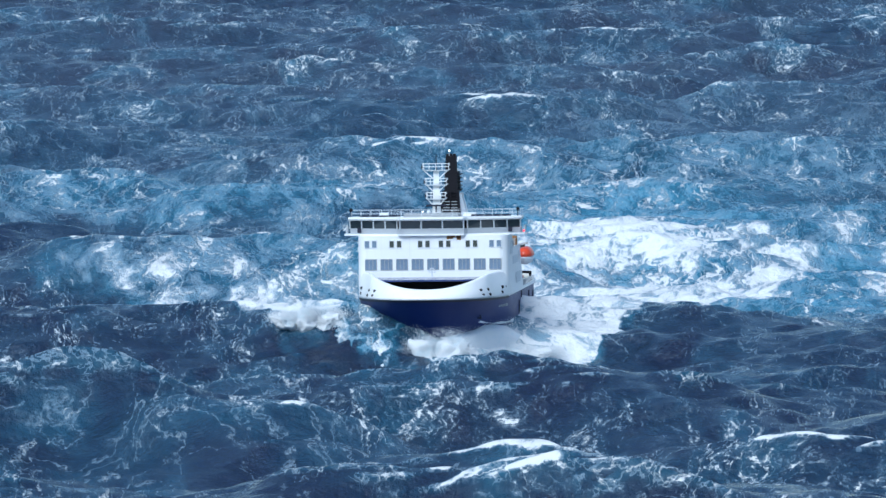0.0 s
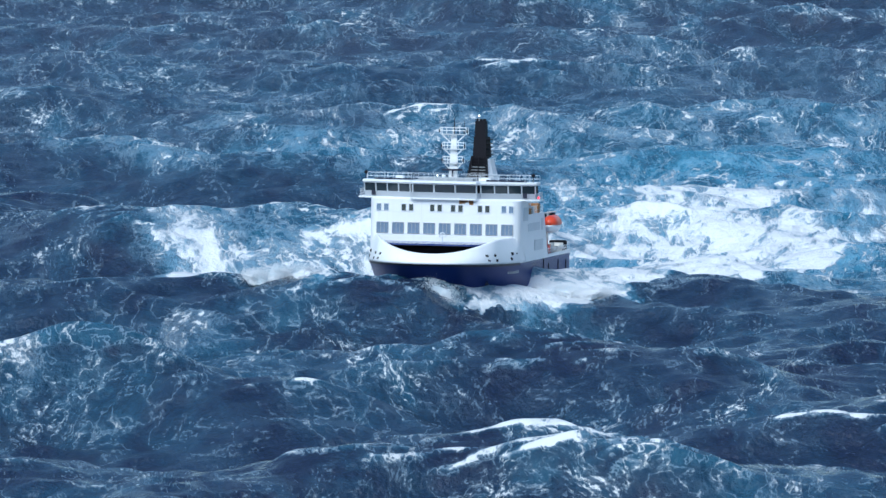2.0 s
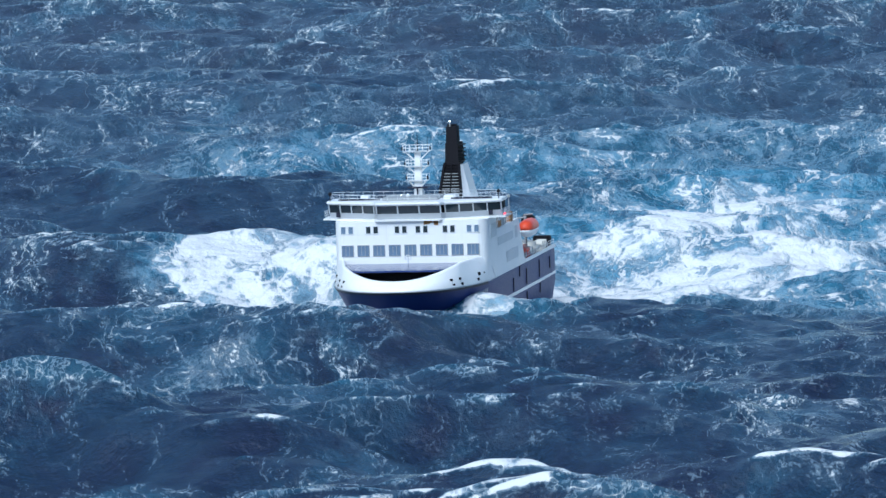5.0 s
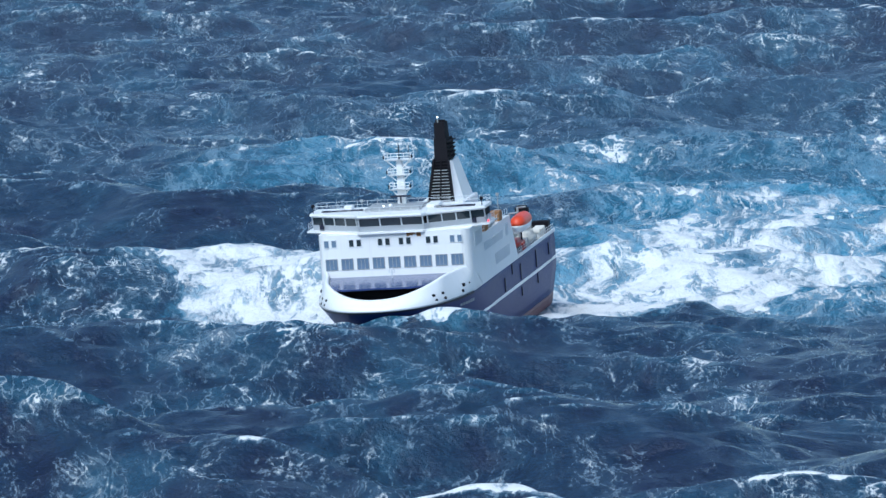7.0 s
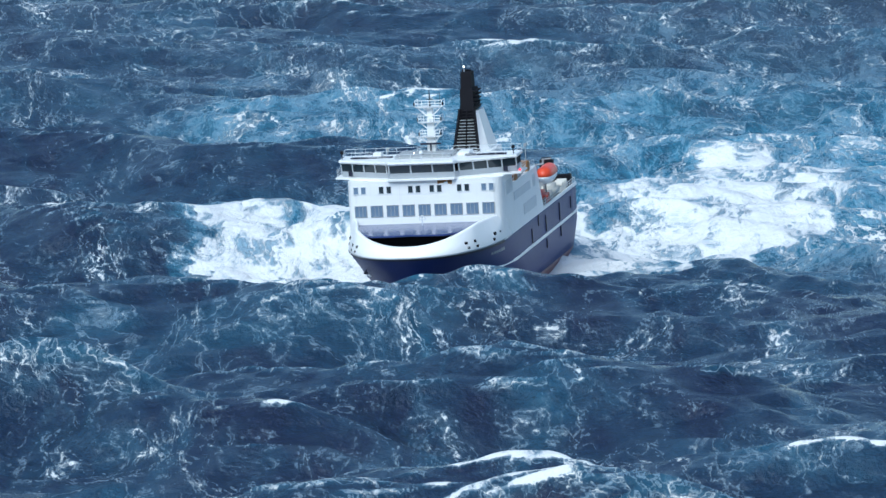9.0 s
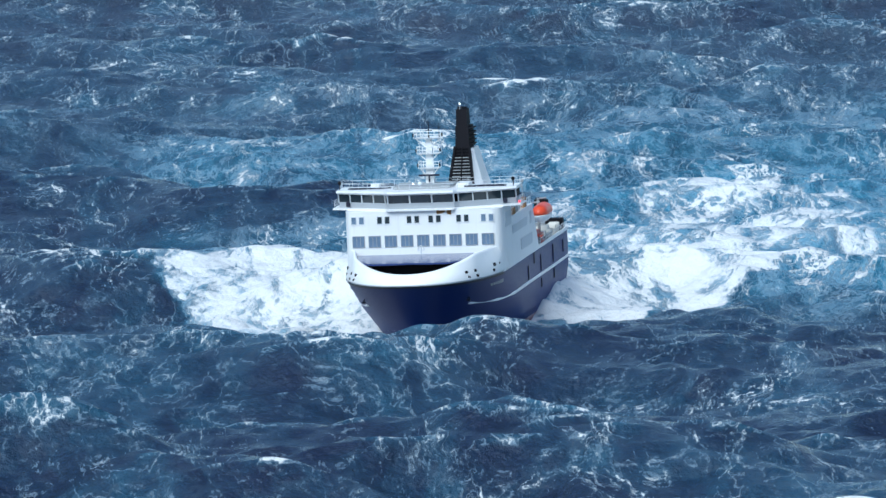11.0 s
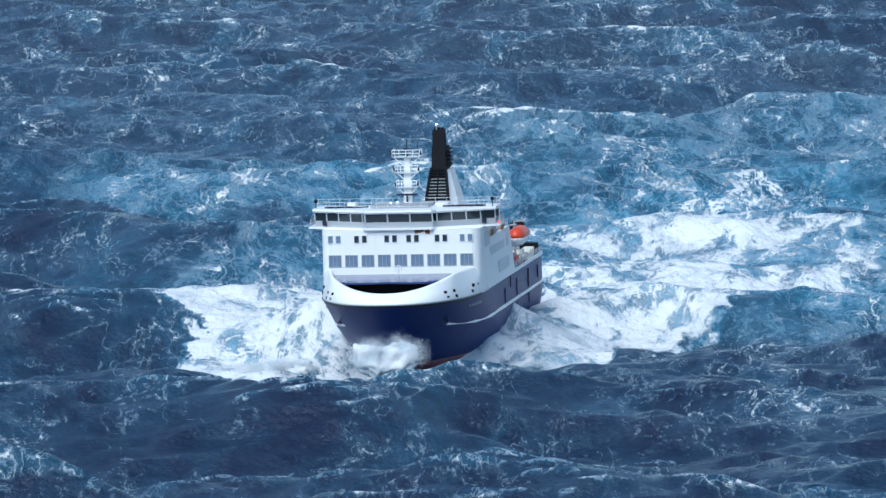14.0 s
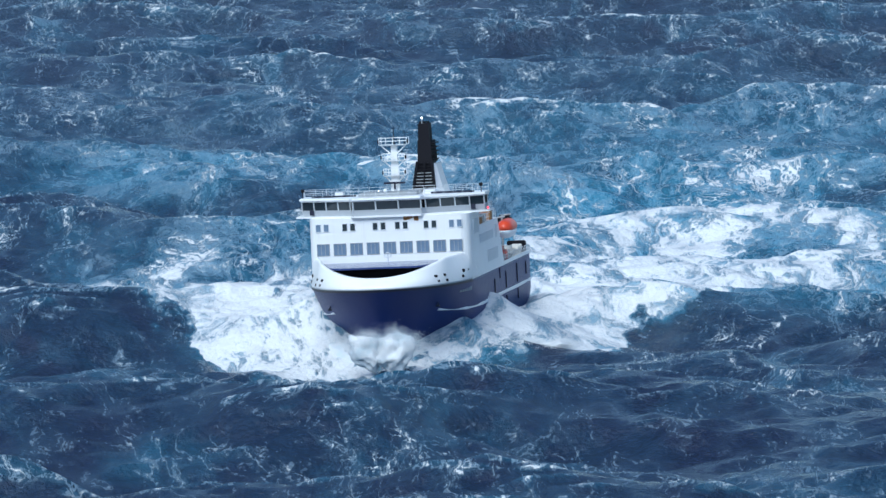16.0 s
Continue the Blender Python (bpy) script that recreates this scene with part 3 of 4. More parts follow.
def pane(width, height, rows_n=1, glass=None, frame_paint=None, depth=0.07):
    """Frame and glass of a window in the x-z plane, facing -y."""
    f = B()
    b = 0.09
    for x0, x1, z0, z1 in ((-width / 2 - b, width / 2 + b, height / 2, height / 2 + b), (-width / 2 - b, width / 2 + b, -height / 2 - b, -height / 2),
                           (-width / 2 - b, -width / 2, -height / 2, height / 2), (width / 2, width / 2 + b, -height / 2, height / 2)):
        box(f, x0, x1, -depth, 0.06, z0, z1, 0.015)
    g = B()
    box(g, -width / 2, width / 2, -0.02, 0.05, -height / 2, height / 2)
    return f, g


def add_windows(parent, places, width, height, glass, frame_paint, mullions=0):
    """One window, then its likenesses: window > pane."""
    first = None
    for x, y, z, turn in places:
        m = pose(x, y, z, 0, 0, turn)
        if first is None:
            f, g = pane(width, height)
            for i in range(mullions):
                mx = -width / 2 + width * (i + 1) / (mullions + 1)
                box(f, mx - 0.03, mx + 0.03, -0.05, 0.02, -height / 2, height / 2)
            first = part("window", f, frame_paint, parent)
            first.matrix_basis = m
            pane_one = part("pane", g, glass, first)
        else:
            share(pane_one, share(first, parent, m), Matrix())


def build_superstructure(ship):
    # tall front block; below it the recessed wall behind the mooring deck
    bm = B()
    prism(bm, rounded_front(11.25, 0.0, 9.0, 1.6), KNUCKLE, 16.0)
    house = part("superstructure", bm, WHITE, ship, "white steel deckhouse with two rows of front windows")
    # long house behind, its after edge raked
    bm = B()
    low = [(11.25, 9.0), (11.3, 32.5), (-11.3, 32.5), (-11.25, 9.0)]
    high = [(11.0, 9.0), (11.0, 29.4), (-11.0, 29.4), (-11.0, 9.0)]
    prism(bm, low, KNUCKLE - 0.05, 13.8, high)
    long_house = part("side_house", bm, WHITE, ship, "white long deckhouse side with louvre panels")
    for side in (1, -1):
        for y0, y1, z0, z1 in ((10.5, 23.5, 11.3, 12.5), (17.0, 27.0, 8.3, 9.9), (25.5, 27.5, 11.2, 13.0), (3.2, 8.4, 13.0, 15.0)):
            bm = B()
            box(bm, -0.05, 0.03, y0, y1, z0, z1, 0.01)
            k = int((z1 - z0) / 0.24)
            for i in range(k):
                zz = z0 + (i + 0.5) * (z1 - z0) / k
                box(bm, 0.0, 0.075, y0 + 0.08, y1 - 0.08, zz - 0.05, zz + 0.05)
            p = part("louvre_panel", bm, GREY_WHITE, long_house, "pale grey louvred panel")
            lean = 0.3 * ((z0 + z1) / 2 - KNUCKLE) / 6.7
            p.location = (side * (11.32 - (lean if y0 > 9 else 0.02)), 0, 0)
            if side < 0:
                p.scale = (-1, 1, 1)
    # windows of the front
    pitch = (20.2 - 1.65) / 8
    add_windows(house, [(-10.1 + 0.825 + i * pitch, -0.02, 11.72, 0) for i in range(9)], 1.62, 1.5, BLUE_GLASS, STEEL, 2)
    small = []
    for x in (-9.3, -5.6, -1.35, 1.75, 5.75, 9.3):
        small += [(x - 0.55, -0.02, 14.75, 0), (x + 0.55, -0.02, 14.75, 0)]
    add_windows(house, small[2:10], 0.62, 0.95, DARK_GLASS, GREY_WHITE)
    add_windows(house, small[:2] + small[10:], 0.62, 0.95, BLUE_GLASS, GREY_WHITE)
    # rust under the wing deck
    bm = B()
    for i in range(14):
        x = 2.6 + random.uniform(-1.2, 1.6)
        box(bm, x - 0.12, x + 0.25, -0.02, 0.04, 15.95 - random.uniform(0.15, 0.65), 15.98)
    part("rust_streak", bm, RUST, house, "brown rust runs under the bridge deck")
    return house


def bridge_plan(out, fwd):
    """Plan of the bridge: a straight middle, wings swept back."""
    return [(-12.75 - out, 5.2 - fwd), (-5.4, 1.5 - fwd), (-4.9, 0.6 - fwd), (4.6, 0.6 - fwd), (5.1, 1.5 - fwd), (12.75 + out, 5.2 - fwd), (12.75 + out, 9.0), (-12.75 - out, 9.0)]


def build_bridge(ship):
    deck = part("bridge_deck", prism(B(), bridge_plan(0.8, 1.15), 16.0, 16.22), WHITE, ship, "white bridge deck with swept wings")
    # wall leans forward; its shade is painted in with the greyer colour
    low = part("bridge_wall", prism(B(), bridge_plan(0.0, 0.0), 16.22, 17.05, bridge_plan(0.0, 0.3)), SHADED_WHITE, ship, "bridge front below its windows, greyed for the shade of its lean")
    core = part("bridge_core", prism(B(), [(x * 0.985, y + 0.35) for x, y in bridge_plan(0, 0.3)], 17.0, 18.3), BLACK, ship, "dark inside of the wheelhouse")
    roof = part("bridge_roof", prism(prism(B(), bridge_plan(0.25, 1.15), 18.45, 18.72, bridge_plan(0.2, 1.1)), bridge_plan(0.1, 0.9), 18.22, 18.45, bridge_plan(0.25, 1.15)),
                WHITE, ship, "white bridge roof with an overhanging edge")
    # mullions between the bridge windows
    a, b = bridge_plan(0, 0.32), bridge_plan(0, 0.77)
    for s, e, steps in ((0, 1, 4), (2, 3, 3), (4, 5, 4)):
        for i in range(steps + 1):
            f = i / steps
            p = Vector((a[s][0] + (a[e][0] - a[s][0]) * f, a[s][1] + (a[e][1] - a[s][1]) * f + 0.06, 17.0))
            q = Vector((b[s][0] + (b[e][0] - b[s][0]) * f, b[s][1] + (b[e][1] - b[s][1]) * f + 0.06, 18.28))
            part("mullion", rod(B(), p, q, 0.11, sides=4), GREY_WHITE, low)
            if i:
                bm = B()
                back = Vector((0, 0.08, 0))
                ring = [before[0], p, q, before[1]]
                prism_front = [bm.verts.new(c) for c in ring]
                prism_back = [bm.verts.new(c + back) for c in ring]
                bm.faces.new(prism_front), bm.faces.new(prism_back)
                for j in range(4):
                    bm.faces.new((prism_front[j], prism_front[(j + 1) % 4], prism_back[(j + 1) % 4], prism_back[j]))
                part("bridge_window", bm, DARK_GLASS, core)
            before = (p, q)
    # side doors and wing lights
    for side in (1, -1):
        bm = B()
        box(bm, side * 11.3 - 0.3, side * 11.3 + 0.3, 3.95, 4.25, 16.4, 17.1, 0.04)
        part("wing_hatch", bm, NAVY, low, "dark hatch in the bridge wing")
        bm = B()
        for k in range(5):
            y = 4.5 + k
            rod(bm, (side * 13.35, y, 16.2), (side * 13.35, y, 17.3), 0.035, sides=5)
        for z in (16.6, 16.95, 17.3):
            rod(bm, (side * 13.35, 4.5, z), (side * 13.35, 8.5, z), 0.03, sides=5)
        part("wing_rail", bm, GREY_WHITE, deck, "thin white wing railing")
    bm = B()
    bmesh.ops.create_uvsphere(bm, u_segments=10, v_segments=8, radius=0.17, matrix=pose(13.3, 4.4, 16.5))
    part("port_light", bm, RED_LAMP, deck, "glowing red side light")
    # railing round the roof
    rail = B()
    edge = [(x * 0.98, y + 0.6) for x, y in bridge_plan(0, 0.8)]
    edge = edge[:6] + [(12.9, 8.6), (-12.9, 8.6)]
    for (xa, ya), (xb, yb) in zip(edge, edge[1:] + edge[:1]):
        n = max(1, round(math.hypot(xb - xa, yb - ya) / 1.5))
        for i in range(n):
            f = i / n
            rod(rail, (xa + (xb - xa) * f, ya + (yb - ya) * f, 18.7), (xa + (xb - xa) * f, ya + (yb - ya) * f, 19.7), 0.03, sides=4)
        for z in (19.2, 19.7):
            rod(rail, (xa, ya, z), (xb, yb, z), 0.028, sides=4)
    part("roof_rail", rail, GREY_WHITE, roof, "thin pale railing round the roof")
    # dark awnings, boxes and small gear on the roof
    for name, x0, x1, y0, y1, z1, m in (("roof_strip", -11.4, -5.2, 4.9, 5.4, 18.95, NAVY), ("roof_house", -4.6, 3.6, 3.2, 8.6, 19.15, STEEL), ("roof_box", 4.2, 6.0, 5.0, 8.0, 19.25, WHITE),
                                        ("roof_strip", 5.4, 11.4, 4.6, 5.2, 18.98, NAVY), ("roof_box", -8.4, -7.2, 6.5, 8.2, 19.3, WHITE)):
        bm = B()
        box(bm, x0, x1, y0, y1, 18.7, z1, 0.06)
        part(name, bm, m, roof)
    for x in (-12.6, 12.4):
        bm = B()
        rod(bm, (x, 4.9, 18.7), (x, 4.9, 19.6), 0.06)
        bmesh.ops.create_uvsphere(bm, u_segments=10, v_segments=8, radius=0.28, matrix=pose(x, 4.9, 19.75))
        part("searchlight", bm, BLACK, roof, "small dark searchlight on a post")
    bm = B()
    bmesh.ops.create_uvsphere(bm, u_segments=14, v_segments=10, radius=0.3, matrix=pose(-0.9, 4.2, 19.4))
    part("radome", bm, WHITE, roof, "white satellite dome", smooth=True)
    bm = B()
    bmesh.ops.create_uvsphere(bm, u_segments=10, v_segments=8, radius=0.11, matrix=pose(-1.7, 3.2, 19.5))
    part("masthead_lamp", bm, LAMP, roof, "lit white lamp")
    return deck


def build_mast(ship):
    bm = B()
    y = 8.2
    prism(bm, [(-0.62, y - 0.6), (0.62, y - 0.6), (0.62, y + 0.6), (-0.62, y + 0.6)], 18.7, 25.6, [(-0.38, y - 0.4), (0.38, y - 0.4), (0.38, y + 0.4), (-0.38, y + 0.4)])
    for side in (-1, 1):
        for z0, z1, w in ((20.2, 21.15, 1.2), (22.4, 23.25, 1.3), (24.3, 25.45, 1.7)):
            rod(bm, (side * 0.4, y - 0.5, z0), (side * w, y - 0.7, z1), 0.10, sides=5)
    mast = part("mast", bm, WHITE, ship, "white radar mast with railed platforms")
    for z, w in ((21.3, 1.45), (23.4, 1.6), (25.6, 1.95)):
        bm = B()
        prism(bm, [(-w * 0.92, y - 1.0), (w * 0.92, y - 1.0), (w * 0.92, y + 1.0), (-w * 0.92, y + 1.0)], z - 0.14, z, [(-w, y - 1.1), (w, y - 1.1), (w, y + 1.1), (-w, y + 1.1)])
        deck = part("platform", bm, WHITE, mast)
        bm = B()
        for x in (-w, -w / 2, 0, w / 2, w):
            rod(bm, (x, y - 1.1, z), (x, y - 1.1, z + 0.95), 0.06, sides=5)
        for x in (-w, w):
            rod(bm, (x, y + 1.1, z), (x, y + 1.1, z + 0.95), 0.06, sides=5)
        for zz in (z + 0.5, z + 0.95):
            rod(bm, (-w, y - 1.1, zz), (w, y - 1.1, zz), 0.06, sides=5)
            rod(bm, (-w, y - 1.1, zz), (-w, y + 1.1, zz), 0.06, sides=5)
            rod(bm, (w, y - 1.1, zz), (w, y + 1.1, zz), 0.06, sides=5)
        part("platform_rail", bm, WHITE, deck)
        for side in (-1, 1):
            bm = B()
            box(bm, side * (w + 0.12) - 0.1, side * (w + 0.12) + 0.1, y - 1.2, y - 0.95, z + 0.2, z + 0.7, 0.03)
            part("signal_lamp", bm, BLACK, deck)
    bm = B()
    rod(bm, (-1.5, y - 1.0, 20.3), (1.5, y - 1.0, 20.3), 0.14, sides=6)
    rod(bm, (0, y - 1.0, 19.3), (0, y - 1.0, 20.3), 0.12)
    part("radar_scanner", bm, NAVY, mast, "dark bar of a radar scanner")
    bm = B()
    rod(bm, (0, y, 25.6), (0, y, 28.0), 0.11, 0.05)
    rod(bm, (1.5, y, 25.6), (1.5, y, 27.6), 0.06, 0.03)
    rod(bm, (-0.5, y, 26.6), (0.5, y, 26.6), 0.05)
    part("antenna", bm, BLACK, mast, "dark whip antennas")


def build_funnel(ship):
    y = 34.0
    bm = B()
    box(bm, -3.4, 3.6, y - 1.0, y + 9.0, 13.7, 15.6, 0.1)
    part("funnel_casing", bm, WHITE, ship, "white engine casing under the funnel")
    bm = B()
    low, high = 15.5, 21.8
    prism(bm, [(-1.9, y), (1.75, y), (1.75, y + 6), (-1.9, y + 6)], low, high, [(-0.75, y + 0.9), (1.2, y + 0.9), (1.2, y + 5.0), (-0.75, y + 5.0)])
    funnel = part("funnel", bm, BLACK, ship, "tapered black funnel with a louvred front")
    for i in range(14):
        f = (i + 0.5) / 14
        z = low + (high - low) * f
        x0, x1 = -1.9 + 1.15 * f, 1.75 - 0.55 * f
        bm = B()
        yy = y + 0.9 * f
        box(bm, x0 + 0.2, x1 - 0.2, yy - 0.24, yy + 0.05, z - 0.05, z + 0.06)
        part("louvre", bm, STEEL if i < 11 else BLACK, funnel)
    bm = B()
    rod(bm, (-0.1, y - 0.25, low), (0.25, y + 0.65, high), 0.13, sides=4)
    part("louvre_post", bm, BLACK, funnel)
    for x0, x1, xt in ((-2.1, -1.75, -0.85), (1.6, 1.95, 1.3)):
        bm = B()
        prism(bm, [(x0, y - 0.4), (x1, y - 0.4), (x1, y + 0.3), (x0, y + 0.3)], low, high + 0.1, [(xt - 0.15, y + 0.45), (xt + 0.15, y + 0.45), (xt + 0.15, y + 1.0), (xt - 0.15, y + 1.0)])
        part("corner_post", bm, BLACK, funnel)
    for side in (1,):
        bm = B()
        prism(bm, [(side * 1.9 + 0.05, y + 0.4), (side * 3.1, y + 1.6), (side * 3.1, y + 8.0), (side * 1.9, y + 8.0)], low, high - 0.3,
              [(side * 1.15 + 0.2, y + 1.2), (side * 1.55 + 0.15, y + 1.7), (side * 1.55 + 0.15, y + 6.0), (side * 1.15 + 0.2, y + 6.0)])
        part("side_casing", bm, WHITE, funnel, "white casing against the funnel's side")
    bm = B()
    prism(bm, [(-0.8, y + 0.9), (1.25, y + 0.9), (1.5, y + 5.0), (-0.8, y + 5.0)], 21.7, 24.8, [(-0.75, y + 1.2), (1.15, y + 1.2), (1.3, y + 4.6), (-0.75, y + 4.6)])
    prism(bm, [(-0.65, y + 1.3), (1.0, y + 1.3), (1.0, y + 4.0), (-0.65, y + 4.0)], 24.8, 27.2, [(-0.6, y + 1.5), (0.95, y + 1.5), (0.95, y + 3.8), (-0.6, y + 3.8)])
    stack = part("funnel_top", bm, BLACK, funnel, "sooty black stack")
    for i in range(5):
        bm = B()
        z = 22.0 + i * 0.58
        box(bm, 1.15, 1.75, y + 1.2, y + 4.8, z, z + 0.14, 0.02)
        part("cooling_fin", bm, BLACK, stack)
    bm = B()
    for x in (-0.35, 0.15, 0.65):
        rod(bm, (x, y + 2.6, 27.1), (x, y + 2.6, 27.5), 0.24, sides=10)
    part("exhaust_pipe", bm, BLACK, stack, "sooty exhaust pipes")
    bm = B()
    rod(bm, (-0.05, y + 1.7, 27.1), (-0.05, y + 1.7, 27.8), 0.09)
    part("lamp_post", bm, STEEL, stack)
    bm = B()
    bmesh.ops.create_uvsphere(bm, u_segments=10, v_segments=8, radius=0.14, matrix=pose(-0.05, y + 1.7, 28.0))
    part("steaming_light", bm, LAMP, stack, "lit white masthead lamp")


def build_lifeboat(ship):
    for side in (1, -1):
        # enclosed boat: rounded orange canopy over a white hull
        bm = B()
        rings = []
        for i in range(13):
            f = i / 12
            y = 31.4 + 7.6 * f
            r = max(0.05, (1 - abs(2 * f - 1) ** 5.0)) ** 0.5
            rings.append([(side * 11.5 + 1.25 * r * math.cos(a), y, 12.0 + (1.25 if math.sin(a) > 0 else 0.5) * r * math.sin(a)) for a in [2 * math.pi * k / 16 for k in range(16)]])
        boat = part("lifeboat", loft(bm, rings), ORANGE, ship, "orange enclosed lifeboat in its davits", smooth=True)
        bm = B()
        rings = []
        for i in range(13):
            f = i / 12
            y = 31.4 + 7.6 * f
            r = max(0.05, (1 - abs(2 * f - 1) ** 3.0)) ** 0.5
            rings.append([(side * 11.5 + 1.27 * r * math.cos(a), y, 11.75 + 1.25 * r * min(0.0, math.sin(a))) for a in [2 * math.pi * k / 16 for k in range(16)]])
        part("boat_hull", loft(bm, rings), WHITE, boat, "white lower hull of the lifeboat", smooth=True)
        for y in (32.2, 38.4):
            bm = B()
            box(bm, side * 10.4 - 0.14, side * 10.4 + 0.14, y - 0.2, y + 0.2, KNUCKLE, 13.7, 0.05)
            rod(bm, (side * 10.6, y, 13.6), (side * 11.7, y, 13.7), 0.12)
            part("davit", bm, STEEL, ship, "steel davit arm")


def build_after_deck(ship):
    bm = B()
    box(bm, -11.0, 11.0, 30.0, STERN - 0.3, KNUCKLE - 0.05, KNUCKLE + 0.02)
    deck = part("after_deck", bm, DECK, ship, "grey-green open after deck")
    for side in (1, -1):
        bm = B()
        box(bm, side * 11.2 - 0.12, side * 11.2 + 0.12, 32.0, STERN, KNUCKLE - 0.02, KNUCKLE + 0.5, 0.04)
        part("deck_edge", bm, WHITE, deck, "white deck edge")
        bm = B()
        for k in range(19):
            y = 33 + k * 1.45
            rod(bm, (side * 11.2, y, KNUCKLE + 0.5), (side * 11.2, y, KNUCKLE + 1.3), 0.04, sides=5)
        for z in (0.9, 1.3):
            rod(bm, (side * 11.2, 33, KNUCKLE + z), (side * 11.2, 59.1, KNUCKLE + z), 0.035, sides=5)
        part("deck_rail", bm, GREY_WHITE, deck, "thin pale deck railing")
    rng = random.Random(5)
    for side in (1, -1):
        # rescue boat, winches, raft canisters and covered gear
        bm = B()
        box(bm, side * 10.0 - 1.0, side * 10.0 + 1.0, 33.4, 38.6, KNUCKLE + 1.1, KNUCKLE + 2.3, 0.45)
        part("rescue_boat", bm, RED, ship, "small red rescue boat on its cradle", smooth=True)
        bm = B()
        box(bm, side * 9.6 - 0.8, side * 9.6 + 0.8, 35.0, 38.2, KNUCKLE, KNUCKLE + 1.3, 0.1)
        part("boat_cradle", bm, NAVY, ship, "dark boat cradle")
        for y in (40.5, 43.0):
            bm = B()
            rod(bm, (side * 9.8 - 0.8, y, KNUCKLE + 0.9), (side * 9.8 + 0.8, y, KNUCKLE + 0.9), 0.65, sides=14)
            box(bm, side * 9.8 - 1.0, side * 9.8 + 1.0, y - 0.4, y + 0.4, KNUCKLE, KNUCKLE + 0.5, 0.05)
            part("winch", bm, STEEL if y > 42 else RED, ship, "steel mooring winch")
        bm = B()
        box(bm, side * 9.3 - 1.2, side * 9.3 + 1.2, 45.2, 50.8, KNUCKLE, KNUCKLE + 1.7, 0.5)
        part("covered_gear", bm, CANVAS, ship, "gear under a pale canvas cover", smooth=True)
        for y in (52.0, 53.6, 55.2):
            bm = B()
            rod(bm, (side * 10.0 - 0.7, y, KNUCKLE + 1.1), (side * 10.0 + 0.7, y, KNUCKLE + 1.1), 0.5, sides=12)
            box(bm, side * 10.0 - 0.6, side * 10.0 + 0.6, y - 0.3, y + 0.3, KNUCKLE, KNUCKLE + 0.7)
            part("raft_canister", bm, CANVAS, ship, "pale life-raft canister")
        bm = B()
        box(bm, side * 9.6 - 1.3, side * 9.6 + 1.3, 57.2, 58.8, KNUCKLE, KNUCKLE + 1.9, 0.1)
        part("ramp_post", bm, BLACK, ship, "black stern ramp post")
        bm = B()
        box(bm, side * 10.3 - 1.0, side * 10.3 + 1.0, 41.2, 42.6, 11.2, 13.4, 0.3)
        rod(bm, (side * 9.9, 41.9, KNUCKLE), (side * 9.9, 41.9, 11.4), 0.18)
        part("boat_winch_housing", bm, BLACK, ship, "black winch housing on a post behind the lifeboat")
    bm = B()
    box(bm, -9.0, 9.0, 58.2, 59.6, KNUCKLE - 0.1, KNUCKLE + 1.2, 0.1)
    part("stern_ramp", bm, STEEL, ship, "raised grey stern ramp")
    # clutter on top of the long house
    for i in range(34):
        x, y = rng.uniform(-10.4, 10.4), rng.uniform(10.5, 28.5)
        if i % 3 == 0:
            x = rng.uniform(8.5, 10.6)
        w, d, h = rng.uniform(0.3, 0.8), rng.uniform(0.4, 1.2), rng.uniform(0.5, 1.5)
        bm = B()
        box(bm, x - w, x + w, y - d, y + d, 13.75, 13.8 + h, 0.08)
        part("deck_locker", bm, rng.choice((RUST, RUST, STEEL, GREY_WHITE, NAVY, GREY_WHITE)), ship)
    for i in range(22):
        side = 1 if i % 2 else -1
        y = 11.0 + i * 0.82
        w, h = rng.uniform(0.3, 0.6), rng.uniform(0.5, 1.3)
        bm = B()
        box(bm, side * 9.7 - w, side * 9.7 + w, y - 0.45, y + 0.45, 13.75, 13.8 + h, 0.1)
        part("deck_gear", bm, rng.choice((RED, RUST, STEEL, CANVAS, NAVY)), ship)
    for side in (1, -1):
        bm = B()
        for k in range(14):
            y = 9.5 + k * 1.5
            rod(bm, (side * 10.8, y, 13.8), (side * 10.8, y, 14.9), 0.04, sides=5)
        for z in (14.3, 14.9):
            rod(bm, (side * 10.8, 9.5, z), (side * 10.8, 29, z), 0.035, sides=5)
        part("house_rail", bm, GREY_WHITE, ship, "thin rail on the deckhouse")
        for y in (12.0, 19.0, 26.0):
            bm = B()
            rod(bm, (side * 10.2, y, 13.8), (side * 10.2, y, 17.3), 0.07)
            bmesh.ops.create_cube(bm, size=0.4, matrix=pose(side * 10.2, y, 17.4))
            part("floodlight_post", bm, STEEL, ship, "floodlight on a thin post")


def build_ferry():
    ship = tagged(new("ferry"), "white and blue ferry with black funnel pitching in heavy seas", "ship")
    build_hull(ship)
    build_bulwark(ship)
    build_superstructure(ship)
    build_bridge(ship)
    build_mast(ship)
    build_funnel(ship)
    build_lifeboat(ship)
    build_after_deck(ship)
    return ship


